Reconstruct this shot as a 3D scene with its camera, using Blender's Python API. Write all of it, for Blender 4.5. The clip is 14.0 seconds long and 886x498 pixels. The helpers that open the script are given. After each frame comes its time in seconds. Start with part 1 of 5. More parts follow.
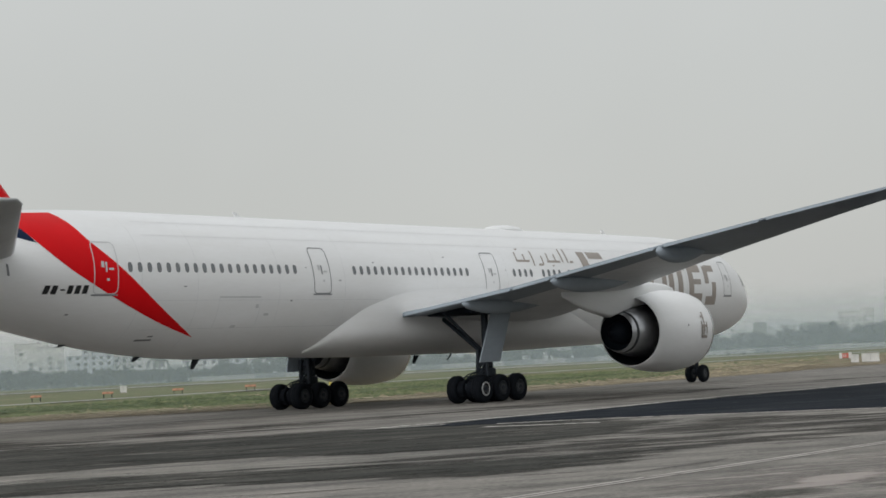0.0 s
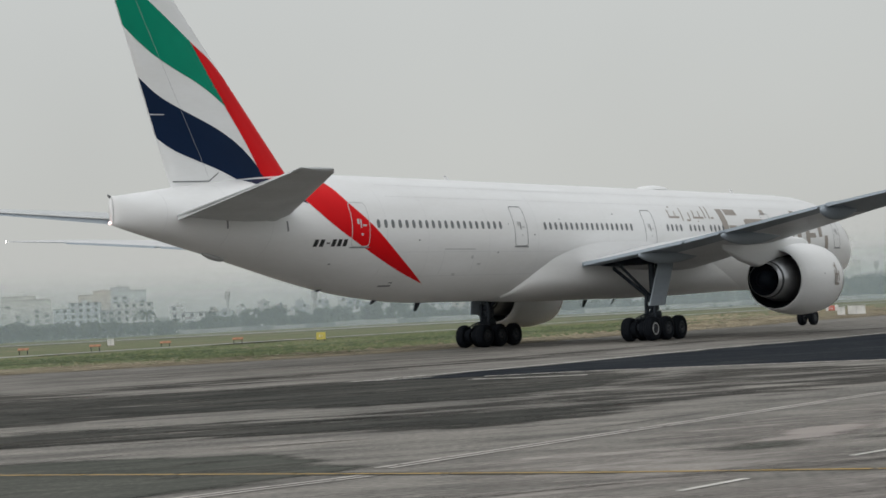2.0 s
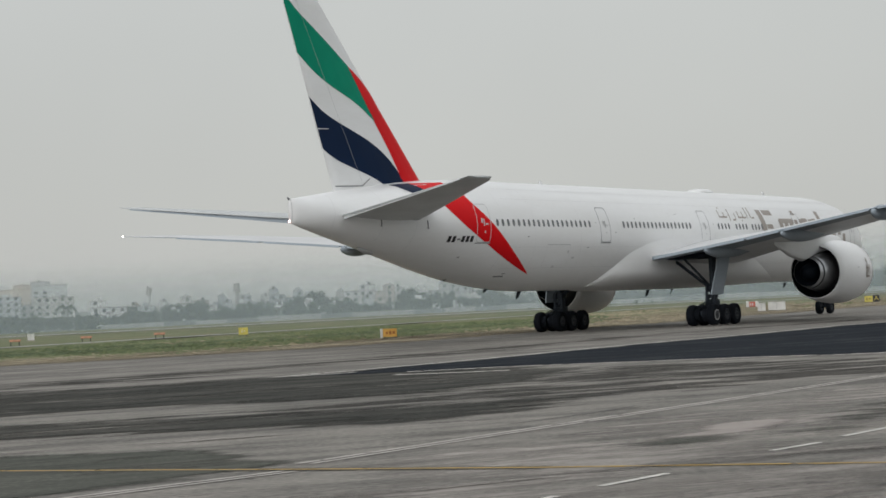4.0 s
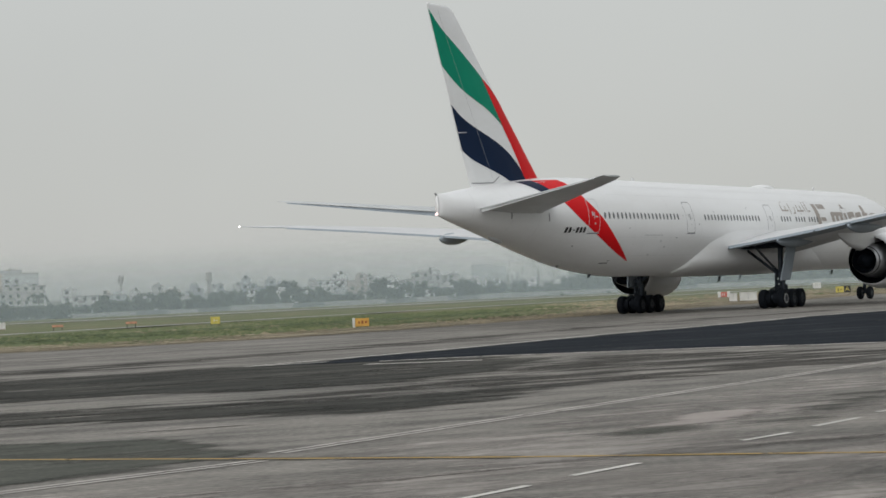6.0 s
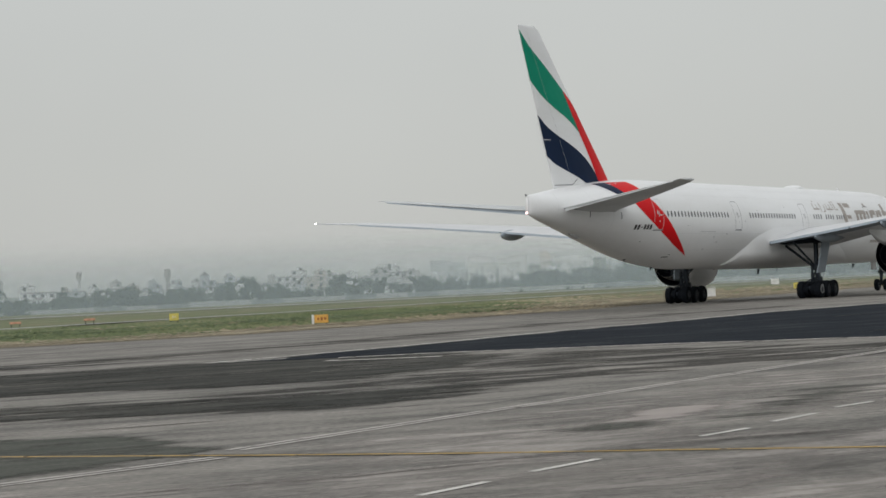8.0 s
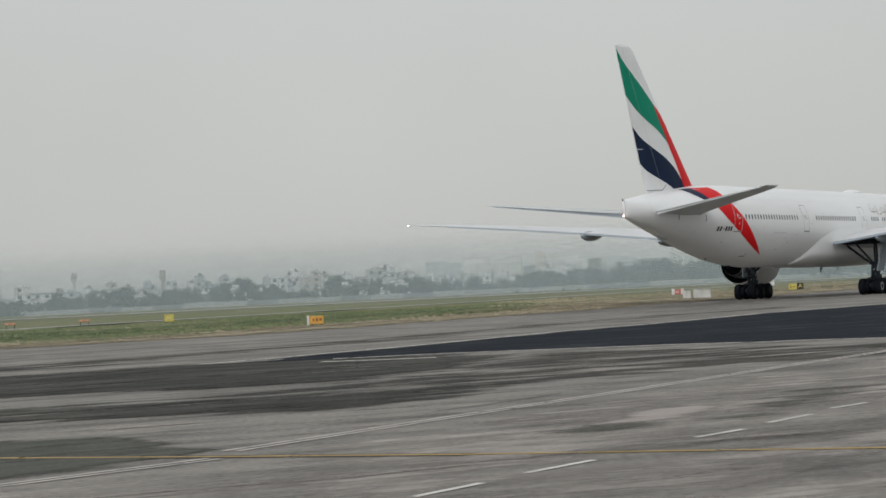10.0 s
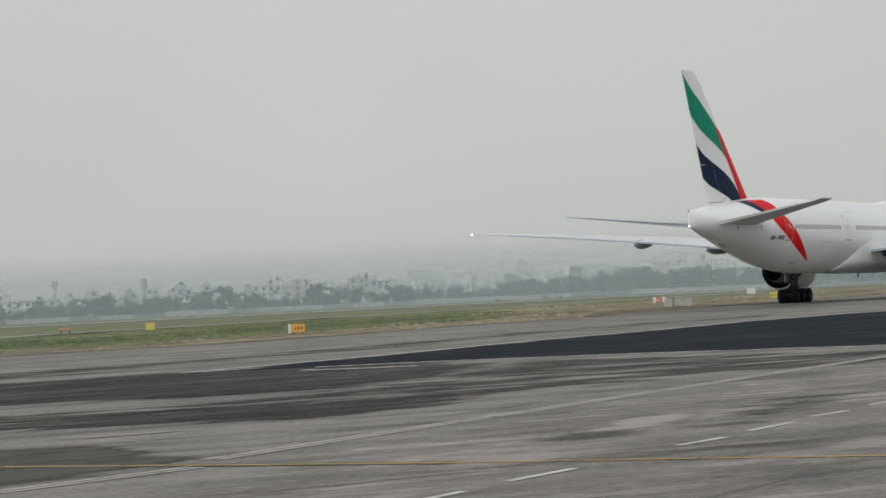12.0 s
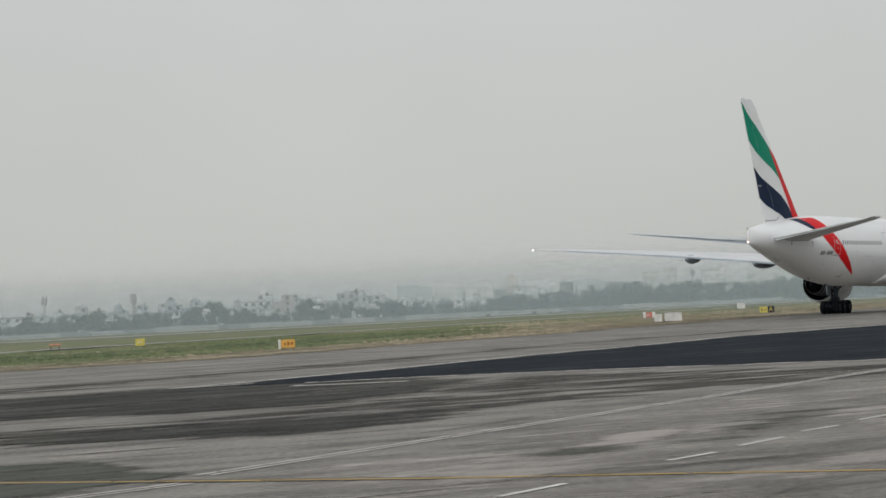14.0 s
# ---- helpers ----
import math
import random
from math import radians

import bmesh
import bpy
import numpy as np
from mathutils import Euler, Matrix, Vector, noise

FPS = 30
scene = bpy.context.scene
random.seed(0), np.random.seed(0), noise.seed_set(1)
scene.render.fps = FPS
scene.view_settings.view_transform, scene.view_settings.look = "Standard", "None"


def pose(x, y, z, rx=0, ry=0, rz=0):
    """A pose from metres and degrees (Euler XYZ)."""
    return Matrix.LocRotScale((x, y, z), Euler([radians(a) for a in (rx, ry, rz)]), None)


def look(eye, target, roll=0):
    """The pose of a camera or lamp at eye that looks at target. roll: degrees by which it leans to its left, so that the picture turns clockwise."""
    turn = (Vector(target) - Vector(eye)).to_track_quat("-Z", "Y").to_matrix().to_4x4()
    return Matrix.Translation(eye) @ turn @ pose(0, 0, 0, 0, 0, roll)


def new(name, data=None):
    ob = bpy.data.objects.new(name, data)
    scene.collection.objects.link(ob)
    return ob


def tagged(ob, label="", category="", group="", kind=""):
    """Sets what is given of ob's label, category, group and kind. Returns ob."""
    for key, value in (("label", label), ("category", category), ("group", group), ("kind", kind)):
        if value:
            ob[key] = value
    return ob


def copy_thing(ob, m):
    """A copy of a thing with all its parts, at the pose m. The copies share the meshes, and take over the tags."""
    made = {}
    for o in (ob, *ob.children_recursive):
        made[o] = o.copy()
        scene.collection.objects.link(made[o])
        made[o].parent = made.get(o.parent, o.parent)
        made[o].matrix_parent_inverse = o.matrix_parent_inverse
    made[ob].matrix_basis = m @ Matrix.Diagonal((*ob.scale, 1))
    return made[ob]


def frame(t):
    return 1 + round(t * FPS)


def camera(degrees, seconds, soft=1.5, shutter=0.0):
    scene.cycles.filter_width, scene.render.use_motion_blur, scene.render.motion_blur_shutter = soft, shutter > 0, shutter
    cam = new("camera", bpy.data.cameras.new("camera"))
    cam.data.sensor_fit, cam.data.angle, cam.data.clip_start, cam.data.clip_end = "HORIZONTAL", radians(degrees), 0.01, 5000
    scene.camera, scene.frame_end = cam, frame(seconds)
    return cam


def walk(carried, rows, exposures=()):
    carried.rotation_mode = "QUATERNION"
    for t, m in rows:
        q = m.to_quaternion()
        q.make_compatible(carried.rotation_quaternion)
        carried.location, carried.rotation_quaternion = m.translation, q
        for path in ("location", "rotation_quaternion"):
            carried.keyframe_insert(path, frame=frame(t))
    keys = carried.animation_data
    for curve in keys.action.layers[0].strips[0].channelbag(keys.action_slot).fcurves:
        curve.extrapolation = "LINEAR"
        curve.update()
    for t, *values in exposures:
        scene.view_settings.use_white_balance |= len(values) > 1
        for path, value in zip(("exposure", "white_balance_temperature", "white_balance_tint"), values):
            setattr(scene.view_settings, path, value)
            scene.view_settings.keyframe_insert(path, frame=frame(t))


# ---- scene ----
EYE = (0.0, 0.0, 1.898)
LENS = 25.289
# seconds, yaw, pitch, lean of the hand-held camera
LOOK = [
    (0.0, 3.590, 3.337, 2.883),
    (0.5, 3.237, 2.960, 2.842),
    (1.0, 3.211, 2.585, 2.895),
    (1.5, 3.245, 2.182, 2.898),
    (2.0, 3.287, 1.950, 2.911),
    (2.5, 3.235, 1.920, 2.915),
    (3.0, 2.988, 1.843, 2.829),
    (3.2, 2.512, 1.850, 2.820),
    (5.3, 0.410, 1.440, 2.650),
    (5.5, 0.360, 1.430, 2.645),
    (6.0, 0.282, 1.370, 2.687),
    (6.5, 0.000, 1.312, 2.696),
    (7.0, -0.347, 1.258, 2.681),
    (7.5, -0.702, 1.229, 2.699),
    (8.0, -0.893, 1.208, 2.744),
    (10.5, -1.033, 1.237, 2.730),
    (11.0, -0.995, 1.202, 2.740),
    (11.5, -0.989, 1.253, 2.762),
    (12.0, -1.578, 1.449, 2.733),
    (12.5, -1.850, 1.538, 2.765),
    (13.0, -1.887, 1.655, 2.759),
    (13.5, -1.880, 1.761, 2.782),
    (14.0, -1.890, 1.877, 2.822),
]
# seconds, place of the main gear on the ground, heading
TAXI = [
    (0.0, -8.804, 97.365, 58.159),
    (0.5, -6.431, 100.968, 58.148),
    (1.0, -4.126, 104.565, 58.004),
    (1.5, -1.846, 108.193, 57.816),
    (2.0, 0.481, 111.889, 57.775),
    (2.5, 2.828, 115.630, 57.728),
    (3.0, 5.139, 119.387, 57.659),
    (5.5, 16.241, 137.682, 58.018),
    (6.0, 18.145, 140.886, 57.977),
    (6.5, 20.221, 144.134, 58.034),
    (7.0, 22.325, 147.418, 58.056),
    (7.5, 24.259, 150.649, 57.996),
    (8.0, 26.249, 153.877, 57.940),
    (10.5, 36.062, 169.068, 57.575),
    (11.0, 37.973, 172.125, 57.561),
    (11.5, 39.891, 175.210, 57.523),
    (12.0, 41.873, 178.307, 57.562),
    (12.5, 43.788, 181.398, 57.552),
    (13.0, 45.700, 184.474, 57.567),
    (13.5, 47.597, 187.545, 57.559),
    (14.0, 49.480, 190.619, 57.470),
]

cam = camera(LENS, 14.0, soft=1.6)
walk(cam, [(t, pose(*EYE, 90 + p, 0, y) @ pose(0, 0, 0, 0, 0, -r)) for t, y, p, r in LOOK])

# ---- daylight under a bright, even overcast ----
world = bpy.data.worlds.new("overcast")
scene.world = world
world.use_nodes = True
wn, wl = world.node_tree.nodes, world.node_tree.links
bgn = wn["Background"]
sky = wn.new("ShaderNodeTexSky")
sky.sky_type, sky.sun_disc, sky.sun_elevation, sky.sun_rotation = "NISHITA", False, radians(48), radians(200)
sky.dust_density = 6.0
tc = wn.new("ShaderNodeTexCoord")
sep = wn.new("ShaderNodeSeparateXYZ")
wl.new(tc.outputs["Generated"], sep.inputs[0])
ramp = wn.new("ShaderNodeValToRGB")
cr = ramp.color_ramp
SKYCOL = [(0.0, (0.495, 0.502, 0.485)), (0.015, (0.51, 0.517, 0.498)), (0.06, (0.53, 0.54, 0.52)), (0.14, (0.545, 0.56, 0.545)),
          (0.35, (0.62, 0.64, 0.64)), (1.0, (0.78, 0.80, 0.81))]
cr.elements[0].position, cr.elements[0].color = SKYCOL[0][0], (*SKYCOL[0][1], 1)
cr.elements[1].position, cr.elements[1].color = SKYCOL[-1][0], (*SKYCOL[-1][1], 1)
for p, c in SKYCOL[1:-1]:
    e = cr.elements.new(p)
    e.color = (*c, 1)
wl.new(sep.outputs["Z"], ramp.inputs[0])
cloud = wn.new("ShaderNodeTexNoise")
cloud.inputs["Scale"].default_value, cloud.inputs["Detail"].default_value = 5.0, 3.0
wl.new(tc.outputs["Generated"], cloud.inputs["Vector"])
cmap = wn.new("ShaderNodeMapRange")
cmap.inputs["To Min"].default_value, cmap.inputs["To Max"].default_value = 0.94, 1.06
wl.new(cloud.outputs["Fac"], cmap.inputs["Value"])
veil = wn.new("ShaderNodeMix")
veil.data_type, veil.blend_type = "RGBA", "MULTIPLY"
veil.inputs["Factor"].default_value = 1.0
wl.new(ramp.outputs["Color"], veil.inputs["A"])
wl.new(cmap.outputs["Result"], veil.inputs["B"])
dim = wn.new("ShaderNodeMix")
dim.data_type, dim.blend_type = "RGBA", "ADD"
dim.inputs["Factor"].default_value = 0.006
wl.new(veil.outputs["Result"], dim.inputs["A"])
wl.new(sky.outputs["Color"], dim.inputs["B"])
wl.new(dim.outputs["Result"], bgn.inputs["Color"])
bgn.inputs["Strength"].default_value = 1.0

sun = new("sun", bpy.data.lights.new("sun", "SUN"))
sun.data.energy, sun.data.angle, sun.data.color = 1.25, radians(60), (1.0, 0.99, 0.985)
sun.matrix_basis = look((-30, -60, 84), (30, 110, 0))
scene.view_settings.exposure = 0.0


# ---- materials ----
def mat(name, color, rough=0.5, metal=0.0, vary=0.08, scale=3.0, fine=40.0, bump=0.0, tint=None, spec=0.5, stretch=None, coat=0.0):
    m = bpy.data.materials.new(name)
    m.use_nodes = True
    n, l = m.node_tree.nodes, m.node_tree.links
    b = n["Principled BSDF"]
    b.inputs["Roughness"].default_value, b.inputs["Metallic"].default_value = rough, metal
    b.inputs["Specular IOR Level"].default_value, b.inputs["Coat Weight"].default_value = spec, coat
    b.inputs["Base Color"].default_value = (*color, 1)
    if vary <= 0 and bump <= 0:
        return m
    co = n.new("ShaderNodeTexCoord")
    vec = co.outputs["Object"]
    if stretch:
        mp = n.new("ShaderNodeMapping")
        mp.inputs["Scale"].default_value = stretch
        l.new(vec, mp.inputs["Vector"])
        vec = mp.outputs["Vector"]
    big, small = n.new("ShaderNodeTexNoise"), n.new("ShaderNodeTexNoise")
    big.inputs["Scale"].default_value, small.inputs["Scale"].default_value = scale, fine
    big.inputs["Detail"].default_value, small.inputs["Detail"].default_value = 6, 4
    l.new(vec, big.inputs["Vector"])
    l.new(vec, small.inputs["Vector"])
    add = n.new("ShaderNodeMath")
    add.operation = "MULTIPLY_ADD"
    l.new(small.outputs["Fac"], add.inputs[0])
    add.inputs[1].default_value = 0.4
    l.new(big.outputs["Fac"], add.inputs[2])
    mr = n.new("ShaderNodeMapRange")
    mr.inputs["From Min"].default_value, mr.inputs["From Max"].default_value = 0.45, 0.95
    l.new(add.outputs[0], mr.inputs["Value"])
    mix = n.new("ShaderNodeMix")
    mix.data_type = "RGBA"
    lo = tint or tuple(c * (1 - 3 * vary) for c in color)
    hi = tuple(min(1, c * (1 + vary)) for c in color)
    mix.inputs["A"].default_value, mix.inputs["B"].default_value = (*lo, 1), (*hi, 1)
    l.new(mr.outputs["Result"], mix.inputs["Factor"])
    l.new(mix.outputs["Result"], b.inputs["Base Color"])
    if bump > 0:
        bp = n.new("ShaderNodeBump")
        bp.inputs["Strength"].default_value, bp.inputs["Distance"].default_value = bump, 0.02
        l.new(small.outputs["Fac"], bp.inputs["Height"])
        l.new(bp.outputs["Normal"], b.inputs["Normal"])
    return m


WHITE = mat("aircraft_white_paint", (0.755, 0.765, 0.775), 0.36, vary=0.02, scale=0.5, fine=5, coat=0.2, stretch=(0.4, 1, 2.0), tint=(0.71, 0.715, 0.715))
GREYPAINT = mat("aircraft_grey_paint", (0.56, 0.58, 0.59), 0.5, spec=0.3, vary=0.05, scale=0.5, fine=5)
# wing shading put into colour: dark UNDER for shade, PALEUNDER where more light falls
UNDER = mat("shaded_wing_grey", (0.30, 0.345, 0.39), 0.5, spec=0.25, vary=0.06, scale=0.4, fine=5, stretch=(0.4, 1, 1))
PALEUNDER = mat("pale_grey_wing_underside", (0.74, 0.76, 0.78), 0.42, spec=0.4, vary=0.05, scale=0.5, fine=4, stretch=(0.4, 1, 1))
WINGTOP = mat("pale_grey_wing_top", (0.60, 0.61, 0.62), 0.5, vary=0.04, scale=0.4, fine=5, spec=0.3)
RED = mat("red_paint", (0.64, 0.004, 0.008), 0.5, vary=0.03, scale=0.8, spec=0.10)
GREEN = mat("green_paint", (0.0, 0.24, 0.145), 0.5, vary=0.04, scale=0.8, spec=0.10)
NAVY = mat("navy_paint", (0.003, 0.014, 0.045), 0.5, vary=0.04, scale=0.8, spec=0.10)
GOLD = mat("taupe_gold_paint", (0.31, 0.275, 0.245), 0.4, vary=0.04, scale=1.0)
OUTLINE = mat("door_seal_grey", (0.22, 0.23, 0.24), 0.5, vary=0.05)
SEAM = mat("faint_panel_seam", (0.42, 0.43, 0.44), 0.5, vary=0.05)
LAP = mat("skin_lap_joint", (0.67, 0.68, 0.69), 0.45, vary=0.05)
GLASS = mat("dark_cabin_glass", (0.035, 0.045, 0.055), 0.12, vary=0.05)
CABIN = mat("grey_cabin_glass", (0.17, 0.18, 0.19), 0.2, vary=0.05)
FRAMEGREY = mat("window_surround", (0.55, 0.56, 0.57), 0.4, vary=0.04)
BLACK = mat("black_lettering", (0.012, 0.012, 0.014), 0.5, vary=0.02)
TYRE = mat("tyre_rubber", (0.0065, 0.0085, 0.012), 0.8, spec=0.12, vary=0.1, scale=2, fine=30, bump=0.2)
RIM = mat("wheel_hub_metal", (0.06, 0.064, 0.07), 0.5, metal=0.4, vary=0.12)
RINGPALE = mat("pale_hub_ring", (0.5, 0.51, 0.52), 0.4, metal=0.3, vary=0.1)
STEEL = mat("gear_steel", (0.026, 0.033, 0.042), 0.55, metal=0.3, spec=0.25, vary=0.1, scale=3)
DARKMETAL = mat("exhaust_metal", (0.46, 0.47, 0.49), 0.32, metal=0.8, vary=0.1, scale=1.5)
# near-black that holds the shade inside ducts, nozzles and wheel wells
DUCT = mat("shaded_recess_black", (0.005, 0.008, 0.013), 0.7, spec=0.15, vary=0.08, scale=1.5)
BAREMETAL = mat("polished_lip", (0.6, 0.61, 0.62), 0.25, metal=0.9, vary=0.04)


# ---- mesh helpers ----
def mesh_from(name, verts, faces, material, smooth=True):
    me = bpy.data.meshes.new(name)
    me.from_pydata([tuple(v) for v in verts], [], faces)
    me.materials.append(material)
    if smooth:
        me.polygons.foreach_set("use_smooth", [True] * len(me.polygons))
    bm = bmesh.new()
    bm.from_mesh(me)
    bmesh.ops.remove_doubles(bm, verts=bm.verts, dist=0.0005)
    bmesh.ops.recalc_face_normals(bm, faces=bm.faces)
    bm.to_mesh(me)
    bm.free()
    return me


def part_mesh(name, me, parent, label=""):
    ob = new(name, me)
    ob.parent = parent
    return tagged(ob, label)


def loft(rings, cap=True, closed=True):
    n = len(rings[0])
    verts = [p for r in rings for p in r]
    faces = []
    for i in range(len(rings) - 1):
        for j in range(n if closed else n - 1):
            k = (j + 1) % n
            faces.append((i * n + j, i * n + k, (i + 1) * n + k, (i + 1) * n + j))
    if cap:
        faces.append(tuple(range(n - 1, -1, -1)))
        faces.append(tuple((len(rings) - 1) * n + j for j in range(n)))
    return verts, faces


def box_bm(bm, x0, x1, y0, y1, z0, z1, bevel=0.0, m=None):
    g = bmesh.ops.create_cube(bm, size=1, matrix=Matrix.Translation(((x0 + x1) / 2, (y0 + y1) / 2, (z0 + z1) / 2)) @ Matrix.Diagonal((x1 - x0, y1 - y0, z1 - z0, 1)))
    if bevel > 0:
        es = list({e for v in g["verts"] for e in v.link_edges})
        r = bmesh.ops.bevel(bm, geom=es, offset=bevel, segments=2, affect="EDGES", profile=0.5)
        vs = list({v for f in r["faces"] for v in f.verts} | {v for v in g["verts"] if v.is_valid})
    else:
        vs = g["verts"]
    if m is not None:
        bmesh.ops.transform(bm, matrix=m, verts=vs)
    return vs


def tube_bm(bm, a, b, r0, r1=None, n=12):
    a, b = Vector(a), Vector(b)
    d = b - a
    m = Matrix.Translation((a + b) / 2) @ d.to_track_quat("Z", "Y").to_matrix().to_4x4()
    bmesh.ops.create_cone(bm, cap_ends=True, segments=n, radius1=r0, radius2=r0 if r1 is None else r1, depth=d.length, matrix=m)


def bm_mesh(name, bm, material, smooth=False):
    me = bpy.data.meshes.new(name)
    bm.to_mesh(me)
    bm.free()
    for mm in material if isinstance(material, (list, tuple)) else [material]:
        me.materials.append(mm)
    if smooth:
        me.polygons.foreach_set("use_smooth", [True] * len(me.polygons))
        me.set_sharp_from_angle(angle=radians(40))
    return me


def part(name, bm, material, parent, label="", smooth=True):
    return part_mesh(name, bm_mesh(name, bm, material, smooth), parent, label)


def lerp_table(x, table, col):
    return float(np.interp(x, [r[0] for r in table], [r[col] for r in table]))


# ---- the airliner: local x ahead of the main gear, y to its left, z from the ground ----
GEAR_S = 37.1  # metres from the nose to the main gear
SECTIONS = [(0, 4.74, 4.66, 0.03), (0.12, 5.02, 4.40, 0.36), (0.4, 5.33, 4.10, 0.70), (1, 5.85, 3.72, 1.2), (1.6, 6.35, 3.46, 1.55), (2.2, 6.95, 3.27, 1.84), (3, 7.5, 3.05, 2.18), (4.5, 8.1, 2.8, 2.6),
            (6.5, 8.56, 2.66, 2.92), (9, 8.84, 2.62, 3.07), (11, 8.92, 2.6, 3.1), (20, 8.95, 2.6, 3.1), (30, 8.95, 2.6, 3.1), (42, 8.95, 2.6, 3.1), (52, 8.95, 2.65, 3.1), (55, 8.95, 2.86, 3.09),
            (58, 8.93, 3.24, 2.98), (61, 8.85, 3.82, 2.75), (64, 8.66, 4.5, 2.36), (67, 8.34, 5.18, 1.82), (70, 7.97, 5.80, 1.12), (71.8, 7.74, 6.18, 0.55), (72.8, 7.62, 6.42, 0.10)]


def hermite(x, table, col):
    xs, ys = [r[0] for r in table], [r[col] for r in table]
    i = min(max(int(np.searchsorted(xs, x)) - 1, 0), len(xs) - 2)
    h = xs[i + 1] - xs[i]
    u = (x - xs[i]) / h

    def slope(k):
        if k == 0 or k == len(xs) - 1:
            a, b = (0, 1) if k == 0 else (len(xs) - 2, len(xs) - 1)
            return (ys[b] - ys[a]) / (xs[b] - xs[a])
        d0, d1 = (ys[k] - ys[k - 1]) / (xs[k] - xs[k - 1]), (ys[k + 1] - ys[k]) / (xs[k + 1] - xs[k])
        return 0 if d0 * d1 <= 0 else 2 * d0 * d1 / (d0 + d1)
    m0, m1 = slope(i) * h, slope(i + 1) * h
    return (2 * u**3 - 3 * u**2 + 1) * ys[i] + (u**3 - 2 * u**2 + u) * m0 + (-2 * u**3 + 3 * u**2) * ys[i + 1] + (u**3 - u**2) * m1


def body(s):
    return hermite(s, SECTIONS, 1), hermite(s, SECTIONS, 2), hermite(s, SECTIONS, 3)


def skin(s, z, side=-1, off=0.0):
    """The point of the hull's skin at s metres from the nose and height z; side -1 is its right."""
    up, lo, w = body(s)
    zc, hh = (up + lo) / 2, (up - lo) / 2
    q = max(-1, min(1, (z - zc) / hh))
    c = math.sqrt(max(0, 1 - q * q))
    nrm = Vector((0, side * c / w, q / hh)).normalized()
    return Vector((GEAR_S - s, side * w * c, zc + hh * q)) + nrm * off


def ring(s, n=64):
    up, lo, w = body(s)
    return [Vector((GEAR_S - s, w * math.cos(2 * math.pi * j / n), (up + lo) / 2 + (up - lo) / 2 * math.sin(2 * math.pi * j / n))) for j in range(n)]


def sheet(name, lower, upper, place, material, parent, nu=20, nv=6, label="", thick=0.0):
    """A painted sheet between two curves of (s, z), laid on a skin by place(s, z)."""
    def along(curve, u):
        d = [0]
        for a, b in zip(curve, curve[1:]):
            d.append(d[-1] + math.dist(a, b))
        return np.interp(u * d[-1], d, [p[0] for p in curve]), np.interp(u * d[-1], d, [p[1] for p in curve])
    def soften(curve):
        for _ in range(3 if len(curve) > 3 else 0):
            q = [curve[0]]
            for a, b in zip(curve, curve[1:]):
                q += [(a[0] * 0.75 + b[0] * 0.25, a[1] * 0.75 + b[1] * 0.25), (a[0] * 0.25 + b[0] * 0.75, a[1] * 0.25 + b[1] * 0.75)]
            curve = q + [curve[-1]]
        return curve
    lower, upper = soften(lower), soften(upper)
    verts, faces = [], []
    for i in range(nu + 1):
        a, b = along(lower, i / nu), along(upper, i / nu)
        for j in range(nv + 1):
            verts.append(place(a[0] + (b[0] - a[0]) * j / nv, a[1] + (b[1] - a[1]) * j / nv))
    for i in range(nu):
        for j in range(nv):
            k = i * (nv + 1) + j
            faces.append((k, k + 1, k + nv + 2, k + nv + 1))
    return part_mesh(name, mesh_from(name, verts, faces, material), parent, label)


def skin_patch(name, s0, s1, z0, z1, material, parent, side=-1, off=0.012, label="", nu=2, nv=4, shear=0.0):
    return sheet(name, [(s0 + shear, z0), (s1 + shear, z0)], [(s0, z1), (s1, z1)], lambda s, z: skin(s, z, side, off), material, parent, nu, nv, label)


def rounded_outline(name, s0, s1, z0, z1, rad, width, material, parent, side=-1, off=0.014, label=""):
    pts = []
    for cx, cz, a0 in ((s1 - rad, z1 - rad, 0), (s0 + rad, z1 - rad, 90), (s0 + rad, z0 + rad, 180), (s1 - rad, z0 + rad, 270)):
        for k in range(5):
            a = radians(a0 + 22.5 * k)
            pts.append((cx, cz, math.cos(a), math.sin(a)))
    full = []
    for i, p in enumerate(pts):
        q = pts[(i + 1) % len(pts)]
        full.append(p)
        if math.dist(p[:2], q[:2]) > 0.6:
            for k in range(1, 5):
                full.append((p[0] + (q[0] - p[0]) * k / 5, p[1] + (q[1] - p[1]) * k / 5, p[2], p[3]))
    verts = []
    for cx, cz, c, s_ in full:
        verts.append(skin(cx + c * rad, cz + s_ * rad, side, off))
        verts.append(skin(cx + c * (rad - width), cz + s_ * (rad - width), side, off))
    n = len(full)
    faces = [(2 * i, 2 * i + 1, 2 * ((i + 1) % n) + 1, 2 * ((i + 1) % n)) for i in range(n)]
    return part_mesh(name, mesh_from(name, verts, faces, material), parent, label)


plane = tagged(new("airliner"), "white wide-body jet airliner with red, green and navy tail, taxiing", "airplane")

# hull
stations = sorted({r[0] for r in SECTIONS} | {0.05, 0.25, 0.7, 1.3, 1.9, 2.6, 3.7, 5.5, 7.7, 15, 25, 36, 47, 53.5, 56.5, 59.5, 62.5, 65.5, 68.5, 71, 72.4})
hull = part_mesh("fuselage", mesh_from("fuselage", *loft([ring(s) for s in stations]), WHITE), plane, "glossy white fuselage")

